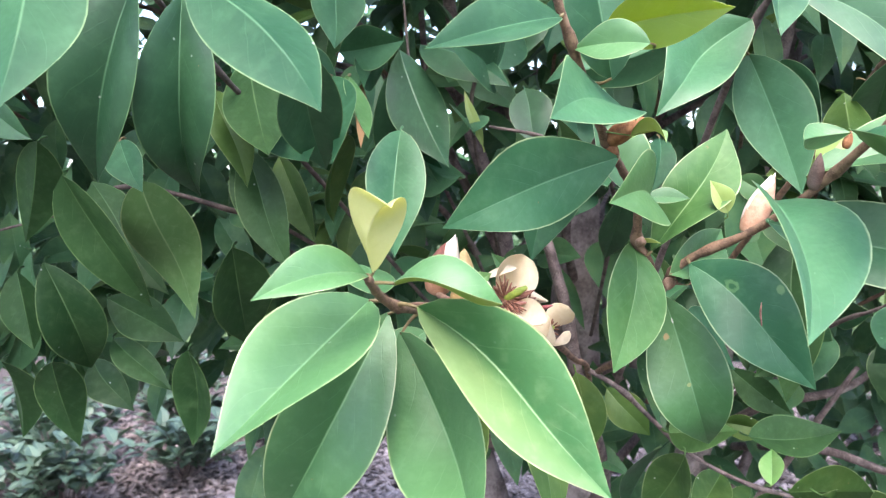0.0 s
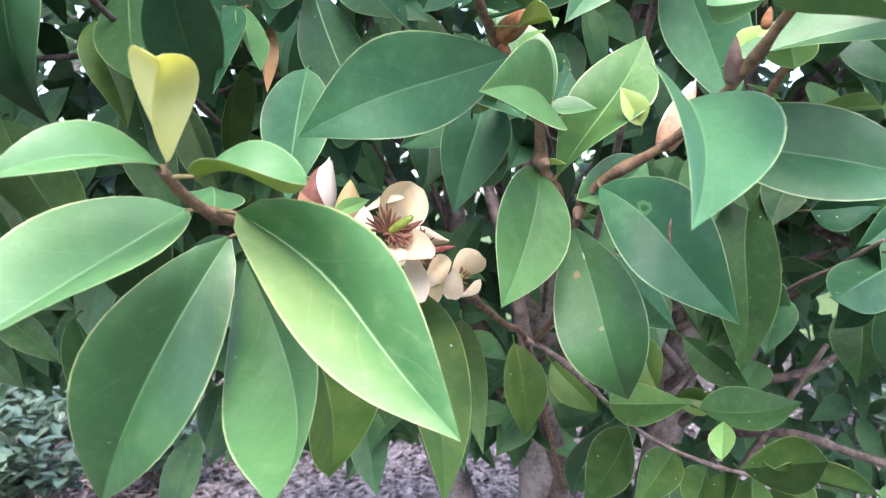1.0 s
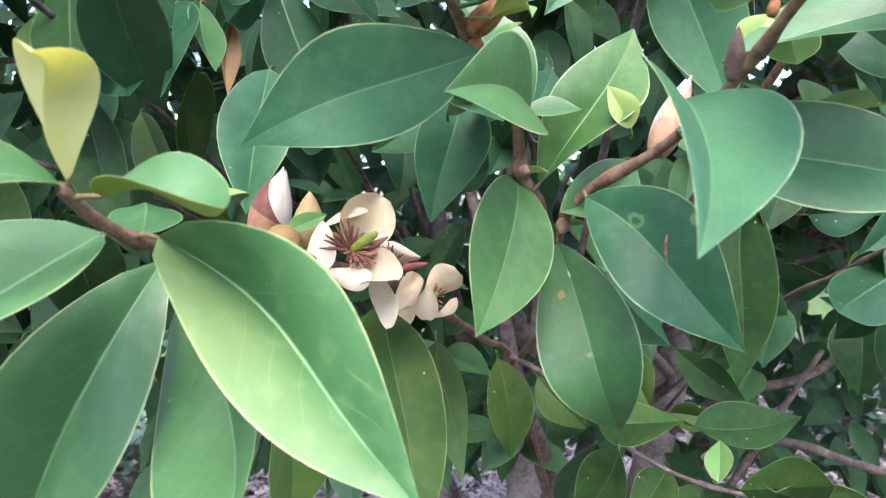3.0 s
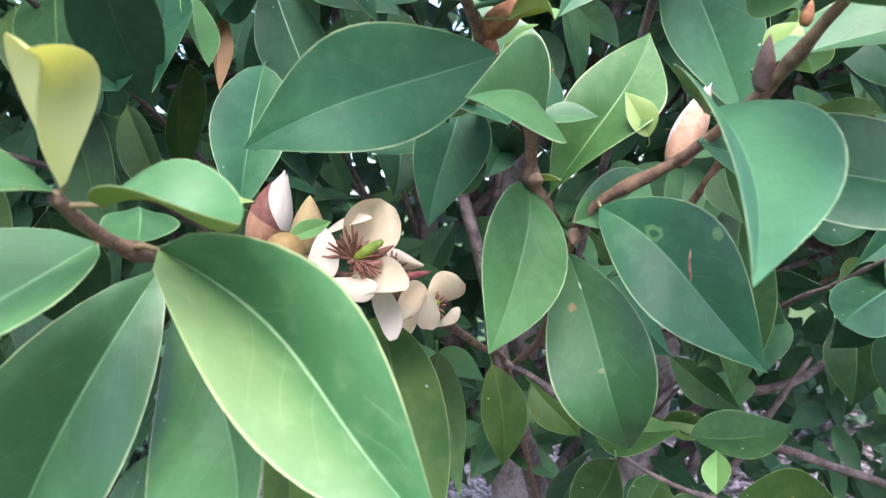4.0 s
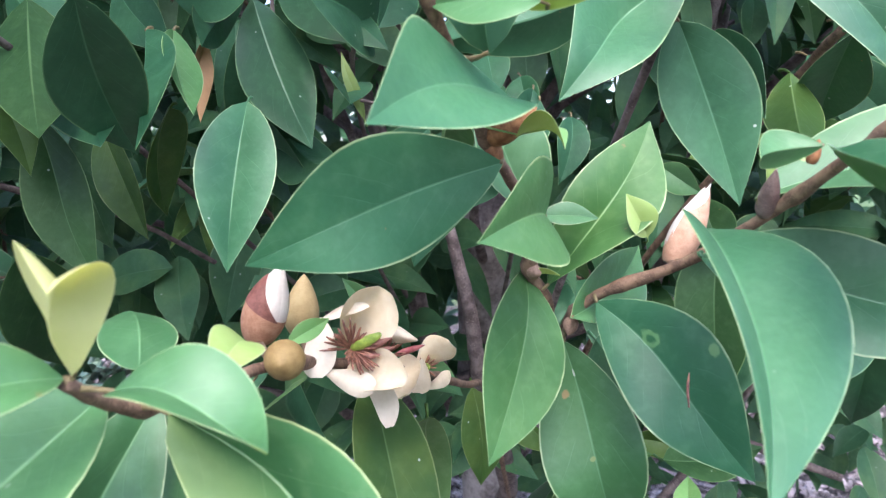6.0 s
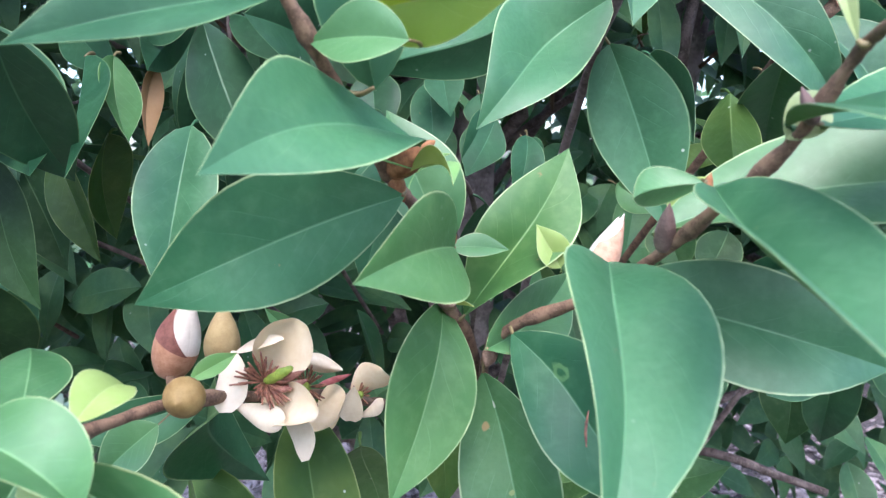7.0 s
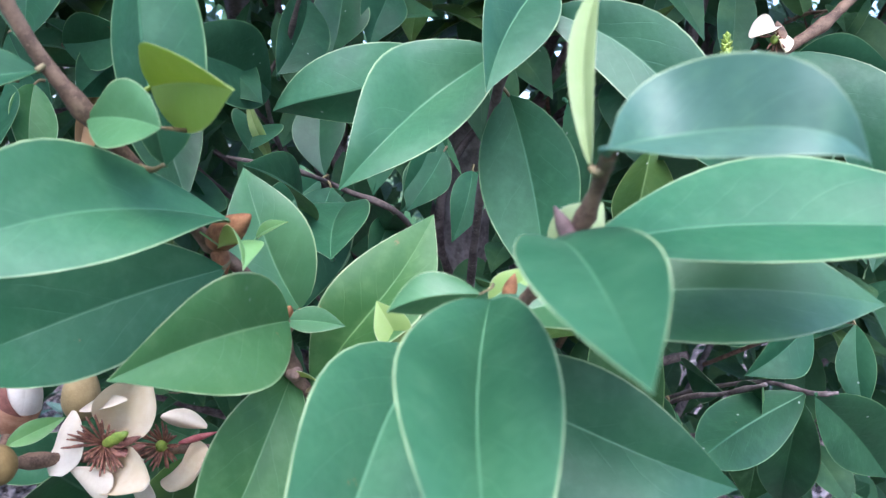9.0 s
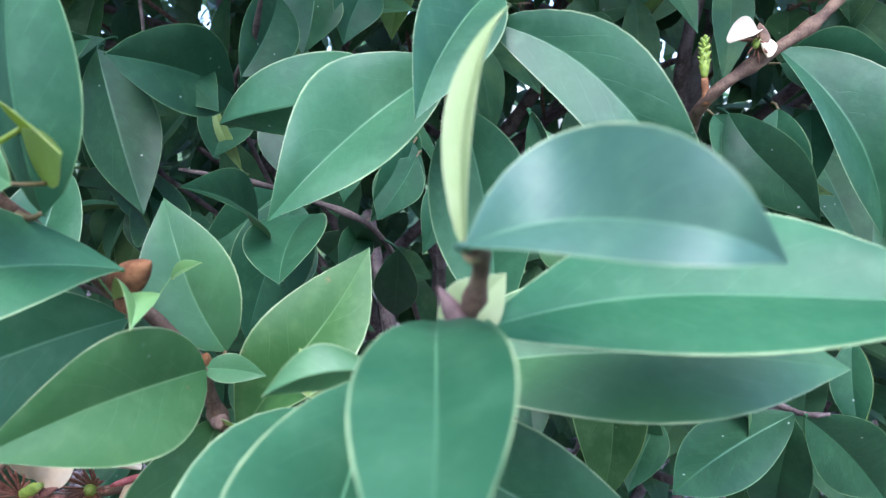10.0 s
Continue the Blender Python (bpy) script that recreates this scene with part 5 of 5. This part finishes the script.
# bare limbs that show in the gaps of the foliage
stem([(0.24, 1.26, 0.80), (0.15, 1.12, 1.08), (0.125, 1.07, 1.25), (0.085, 1.05, 1.37), (0.060, 1.05, 1.55)], 0.014, 0.008, TWIG_OLD, 5)
stem([(0.13, 1.09, 1.18), (0.060, 1.10, 1.33), (0.030, 1.08, 1.42), (0.020, 1.09, 1.56)], 0.007, 0.004, TWIG_OLD, 6, 9)
stem([(0.11, 1.06, 1.28), (0.100, 1.10, 1.36), (0.115, 1.12, 1.50)], 0.005, 0.003, TWIG_OLD, 7, 8)
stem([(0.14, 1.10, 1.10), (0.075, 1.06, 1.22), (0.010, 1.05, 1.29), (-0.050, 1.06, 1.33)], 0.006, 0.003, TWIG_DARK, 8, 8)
stem([(0.26, 1.05, 0.86), (0.215, 0.95, 1.03), (0.195, 0.92, 1.14), (0.165, 0.96, 1.27)], 0.011, 0.006, TWIG_OLD, 9)
stem([(0.27, 1.19, 1.30), (0.33, 1.12, 1.38), (0.37, 1.08, 1.46), (0.39, 1.08, 1.60)], 0.010, 0.005, TWIG_OLD, 10, 9)
stem([(0.25, 1.22, 1.12), (0.22, 1.10, 1.22), (0.235, 1.05, 1.32), (0.290, 1.02, 1.39)], 0.008, 0.004, TWIG_OLD, 12, 9)
stem([(0.50, 1.22, 1.10), (0.52, 1.12, 1.28), (0.50, 1.06, 1.42), (0.53, 1.05, 1.58)], 0.012, 0.006, TWIG_OLD, 13, 9)
stem([(0.46, 1.27, 0.92), (0.43, 1.10, 0.99), (0.37, 1.00, 1.06), (0.33, 0.97, 1.14)], 0.009, 0.004, TWIG_OLD, 14, 9)
rng = random.Random(11)
for i in range(34):
    a = rng.uniform(-2.9, 0.0) if i % 4 else rng.uniform(0, 3)
    x0, y0, z0 = 0.28 + rng.uniform(-0.25, 0.3), 1.28 + rng.uniform(-0.12, 0.15), rng.uniform(0.55, 1.6)
    n = rng.uniform(0.35, 0.9)
    x1, y1, z1 = x0 + math.cos(a) * n, max(1.0, y0 + math.sin(a) * n * 0.8), z0 + rng.uniform(0.0, 0.5)
    mid = ((x0 + x1) / 2 + rng.uniform(-0.06, 0.06), (y0 + y1) / 2 + rng.uniform(-0.05, 0.05), (z0 + z1) / 2 + rng.uniform(-0.04, 0.09))
    stem([(x0, y0, z0), mid, (x1, y1, z1)], rng.uniform(0.006, 0.013), 0.003, TWIG_OLD, 20 + i, 8)

stem([(0.7191, 1.1091, 1.0767), (0.5998, 1.0603, 1.0017), (0.5014, 1.1241, 0.9522), (0.4682, 1.3644, 0.8001)], 0.004, 0.008, TWIG_OLD, 61, 9)
stem([(0.5080, 1.0035, 1.1094), (0.4535, 1.0399, 1.0795), (0.4159, 1.0963, 1.0389), (0.4434, 1.3695, 0.8987)], 0.005, 0.009, TWIG_OLD, 62, 9)
stem([(0.6895, 1.0256, 0.8730), (0.6375, 1.0547, 0.8856), (0.5704, 1.0933, 0.9008), (0.5308, 1.3179, 0.8233)], 0.005, 0.007, TWIG_OLD, 63, 9)
stem([(0.6061, 0.9900, 1.1622), (0.5877, 1.0303, 1.1749), (0.5932, 1.1414, 1.1869), (0.5828, 1.2892, 1.1499)], 0.005, 0.008, TWIG_OLD, 64, 9)

# ---- inner foliage ----
SHAPES = {}
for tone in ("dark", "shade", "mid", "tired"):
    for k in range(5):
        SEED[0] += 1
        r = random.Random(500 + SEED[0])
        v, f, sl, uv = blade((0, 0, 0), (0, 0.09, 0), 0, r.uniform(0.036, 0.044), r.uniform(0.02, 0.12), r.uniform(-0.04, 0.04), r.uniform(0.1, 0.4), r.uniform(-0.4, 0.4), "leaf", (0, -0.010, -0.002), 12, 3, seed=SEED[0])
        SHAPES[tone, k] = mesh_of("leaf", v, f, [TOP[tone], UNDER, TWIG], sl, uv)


def leaf_poses(r, count, droop):
    """Poses of leaves round a twig's end, which points along +y of the twig's own frame."""
    for i in range(count):
        a = 2.4 * i + r.uniform(-0.3, 0.3)
        back = 0.012 * i
        spread = radians(r.uniform(35, 80))
        d = Vector((math.sin(spread) * math.cos(a), math.cos(spread), math.sin(spread) * math.sin(a)))
        yield back, d, r.uniform(0.75, 1.25), droop * r.uniform(0.4, 1.2)


def aim(d, up):
    """A turn that lays +y along d with +z near up."""
    y = Vector(d).normalized()
    x = y.cross(Vector(up)).normalized()
    z = x.cross(y)
    return Matrix((x, y, z)).transposed()


def spray(at, heading, count, r, tone_pick):
    """A leafy twig end."""
    at, heading = Vector(at), Vector(heading).normalized()
    tail = at - heading * 0.16 + Vector((r.uniform(-0.03, 0.03), r.uniform(0, 0.05), -0.05))
    line = spline([at, at - heading * 0.06, tail], 5)
    o = line[0].copy()
    v, f = tube(line - o, [0.0014 + 0.0014 * i / (len(line) - 1) for i in range(len(line))], 7, 0.08, r.randint(0, 999))
    tw = link("twig", mesh_of("twig", v, f, [TWIG]), shrub, Matrix.Translation(o))
    frame3 = aim(heading, (0, 0, 1))
    for back, d, size, droop in leaf_poses(r, count, 0.5):
        w = frame3 @ d
        w.z -= droop
        w.normalize()
        n = aim(w, Vector((r.uniform(-0.4, 0.4), r.uniform(-0.7, 0.1), 1)))
        m = Matrix.LocRotScale(at - heading * back, n.to_quaternion(), (size, size, size))
        link("leaf", SHAPES[tone_pick(), r.randint(0, 4)], tw, m)


def canopy_floor(x, y):
    """The height below which the shrub bears no leaves."""
    if x < 0.05 - 0.26 * y:
        return 1.33 - 0.28 * y
    return 1.28 - 0.34 * y if x < 0.35 else 1.05 - 0.30 * y


# where the foliage is thin: place and slope of each opening at y = 1, and its half sizes
OPENINGS = ((0.062, 1.353, -0.09, 0.07, 0.035, 0.060), (0.125, 1.250, -0.03, 0.02, 0.040, 0.060), (0.035, 1.290, -0.15, 0.08, 0.030, 0.050), (0.285, 1.335, 0.10, 0.02, 0.050, 0.060),
    (0.228, 1.270, -0.06, -0.11, 0.045, 0.070), (0.490, 1.400, 0.36, 0.10, 0.060, 0.060), (0.320, 1.385, 0.06, 0.04, 0.040, 0.050), (0.420, 1.025, 0.30, -0.25, 0.070, 0.050),
    (0.565, 1.120, 0.50, -0.13, 0.060, 0.050), (0.200, 1.120, 0.06, -0.15, 0.050, 0.070))


def thin_here(x, y, z):
    for x0, z0, dx, dz, wide, high in OPENINGS:
        k = 1.15 if y < 1.6 else 0.55
        if ((x - x0 - dx * (y - 1)) / wide) ** 2 + ((z - z0 - dz * (y - 1)) / high) ** 2 < k * k:
            return True
    return False


r = random.Random(42)
# mostly the darkened greens, which colour in the shade of the interior
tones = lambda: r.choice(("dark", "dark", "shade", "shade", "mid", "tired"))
made = 0
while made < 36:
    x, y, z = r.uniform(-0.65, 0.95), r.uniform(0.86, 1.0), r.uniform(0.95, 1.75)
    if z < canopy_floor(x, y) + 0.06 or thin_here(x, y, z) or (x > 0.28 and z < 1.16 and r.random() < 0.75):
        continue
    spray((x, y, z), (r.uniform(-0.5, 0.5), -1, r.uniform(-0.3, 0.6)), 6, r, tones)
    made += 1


def scatter(count, deep, shape, wide, high, low=0.6, east=9.0):
    """Many leaves hanging in the shrub between two depths, as one mesh."""
    verts, faces, uvs = [], [], []
    base_v, base_f, _, base_uv = blade((0, 0, 0), (0, 0.095, 0), 0, 0.042, 0.06, 0.01, 0.28, 0.15, "leaf", None, *shape, seed=9)
    base_v = np.array(base_v)
    n = 0
    while n < count:
        y = r.uniform(*deep)
        x, z = 0.15 + r.uniform(-wide, wide) * (0.4 + 0.6 * y), r.uniform(low, high)
        if x > east or thin_here(x, y, z):
            continue
        round_off = ((x - 0.2) / 1.8) ** 2 + ((y - 1.78) / 0.95) ** 2 + ((z - 1.25) / 1.55) ** 2
        if y < 1.2 and x > 0.28 and z < 1.18 and r.random() < 0.8:
            continue
        if z < canopy_floor(x, y) + 0.05 * r.random() or (low < 1 and round_off > 1 + 0.12 * noise.noise(Vector((x, y, z)) * 3)):
            continue
        n += 1
        d = Vector((r.uniform(-0.8, 0.8), r.uniform(-0.9, 0.5), r.uniform(-1.3, 0.15)))
        turn = np.array(aim(d, Vector((r.uniform(-0.7, 0.7), r.uniform(-1.6, -0.1), 0.8))))
        k = len(verts)
        verts.extend(base_v * (r.uniform(0.8, 1.25), r.uniform(0.75, 1.25), 1) @ turn.T + (x, y, z))
        faces.extend(tuple(a + k for a in f) for f in base_f)
        uvs.extend(base_uv)
    return mesh_of("foliage", verts, faces, [FAR_LEAF], None, uvs)


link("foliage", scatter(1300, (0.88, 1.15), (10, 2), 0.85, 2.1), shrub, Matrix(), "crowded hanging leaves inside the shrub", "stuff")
# these two masses are added out of view to shade the leaves below
link("foliage", scatter(800, (0.45, 1.15), (6, 1), 0.8, 2.2, 1.74), shrub, Matrix(), "added unseen leafy top that shades the shrub", "stuff")
link("foliage", scatter(1500, (0.25, 1.15), (6, 1), 1.7, 2.2, 1.66, -0.04), shrub, Matrix(), "added unseen boughs shading the left of the shrub", "stuff")
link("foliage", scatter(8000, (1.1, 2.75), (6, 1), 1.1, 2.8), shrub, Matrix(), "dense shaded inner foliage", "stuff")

# ---- mulch, plants and distance ----
CHIP = rough_material("bark_chip", (0.040, 0.032, 0.032), (0.34, 0.285, 0.275), 18.0, 0.6, 0.9, 0.003)
verts, faces = [], []
for i in range(24000):
    x, y = r.gauss(-0.3, 1.5), r.gauss(2.6, 1.2)
    L, w, h = r.uniform(0.02, 0.09), r.uniform(0.008, 0.028), r.uniform(0.003, 0.008)
    q = Euler((r.uniform(-0.5, 0.5), r.uniform(-0.5, 0.5), r.uniform(0, 6.28))).to_matrix()
    z = 0.03 * noise.noise(Vector((x, y, 0)) * 1.3) + r.uniform(0.0, 0.025)
    k = len(verts)
    for cx, cy, cz in ((-1, -1, -1), (1, -0.6, -1), (1, 0.7, -1), (-1, 1, -1), (-0.9, -0.8, 1), (0.8, -0.5, 1), (0.9, 0.5, 1), (-0.8, 0.9, 1)):
        p = q @ Vector((cx * L / 2, cy * w / 2, cz * h / 2))
        verts.append((x + p.x, y + p.y, z + p.z))
    faces += [tuple(k + a for a in f) for f in ((0, 3, 2, 1), (4, 5, 6, 7), (0, 1, 5, 4), (1, 2, 6, 5), (2, 3, 7, 6), (3, 0, 4, 7))]
me = mesh_of("mulch", verts, faces, [CHIP])
me.polygons.foreach_set("use_smooth", [False] * len(me.polygons))
tagged(new("mulch", me), "grey-brown bark chips and litter over the bed", "mulch", "", "stuff")

HERB = leaf_material("herb_leaf", (0.050, 0.098, 0.064), (0.115, 0.190, 0.125), (0.20, 0.29, 0.19), (0.20, 0.29, 0.19), (0.2, 0.35, 0.10), 0.45, 0.15, 0.0, 0.0, True)
hv, hf, hs, huv = blade((0, 0, 0), (0, 0.105, 0), 0, 0.050, 0.08, 0.0, 0.25, 0.0, "leaf", None, 6, 2, seed=4)
hv = np.array(hv)


def herb(x, y, size, seed):
    r = random.Random(seed)
    ob = thing("groundcover_plant", (x, y, 0), "low bushy plant with grey-green leaves on the mulch", "plant", "", "low plants in the bed")
    verts, faces, uvs, stems, sf = [], [], [], [], []
    for i in range(int(34 * size)):
        a, h = r.uniform(0, 6.28), r.uniform(0.10, 0.34) * size
        top = np.array((math.cos(a) * r.uniform(0.02, 0.26) * size, math.sin(a) * r.uniform(0.02, 0.26) * size, h))
        tube(spline([np.zeros(3), top * (0.5, 0.5, 0.6), top], 3), [0.004 - 0.0004 * k for k in range(7)], 5, 0.05, i, stems, sf)
        for j in range(7):
            b = 2.4 * j + r.uniform(-0.4, 0.4)
            d = Vector((math.cos(b), math.sin(b), r.uniform(-0.1, 0.9)))
            n = np.array(aim(d, (0.1, 0.1, 1)))
            k = len(verts)
            verts.extend(hv * r.uniform(0.7, 1.2) @ n.T + top * (1 - 0.06 * j))
            faces.extend(tuple(q + k for q in f) for f in hf)
            uvs.extend(huv)
    link("stem", mesh_of("stem", stems, sf, [TWIG_OLD]), ob, Matrix.Translation((x, y, 0)))
    link("crown", mesh_of("crown", verts, faces, [HERB], None, uvs), ob, Matrix.Translation((x, y, 0)))


for i, (x, y, size) in enumerate(((-1.62, 2.75, 1.15), (-1.28, 3.15, 1.0), (-1.95, 3.2, 1.3), (-1.02, 3.7, 1.0), (-1.55, 3.75, 1.3), (-2.3, 3.8, 1.3), (-2.2, 2.8, 1.1), (-0.6, 4.3, 1.0), (2.0, 3.6, 1.0), (2.6, 3.9, 1.1))):
    herb(x, y, size, 70 + i)

# a hedge closes the garden behind
def hedge():
    ob = thing("hedge", (0, 9.0, 0), "tall dark green hedge added beyond the lawn to close off low sky", "hedge")
    rr = random.Random(5)
    verts, faces, uvs = [], [], []
    bv, bf, _, buv = blade((0, 0, 0), (0, 0.22, 0), 0, 0.12, 0.06, 0.01, 0.28, 0.15, "leaf", None, 4, 1, seed=9)
    bv = np.array(bv)
    for i in range(7000):
        x, y, z = rr.uniform(-9, 9), 9 + rr.uniform(-0.5, 0.7), rr.uniform(0, 5.0)
        turn = np.array(aim((rr.uniform(-1, 1), rr.uniform(-1, 0.2), rr.uniform(-1, 0.5)), (rr.uniform(-0.6, 0.6), -0.6, 1)))
        k = len(verts)
        verts.extend(bv * rr.uniform(0.7, 1.4) @ turn.T + (x, y - 9, z))
        faces.extend(tuple(a + k for a in f) for f in bf)
        uvs.extend(buv)
    link("foliage", mesh_of("foliage", verts, faces, [FAR_LEAF], None, uvs), ob, Matrix.Translation((0, 9.0, 0)), "", "stuff")
    for k in range(7):
        v, f = tube(spline([(0, 0, -0.1), (0.1, 0, 1.5), (0, 0.1, 4.4)], 4), [0.09 - 0.007 * i for i in range(9)], 8, 0.08, k)
        link("trunk", mesh_of("trunk", v, f, [TRUNK]), ob, Matrix.Translation((-7.5 + 2.5 * k, 9.2, 0)))


hedge()
# unseen copies on the other sides, added to block low sky and reflections
for x, y, turn in ((-9.0, 0.5, 90), (9.0, 0.5, -90), (0.0, -8.0, 180)):
    copy_thing(bpy.data.objects["hedge"], pose(x, y, 0, 0, 0, turn))
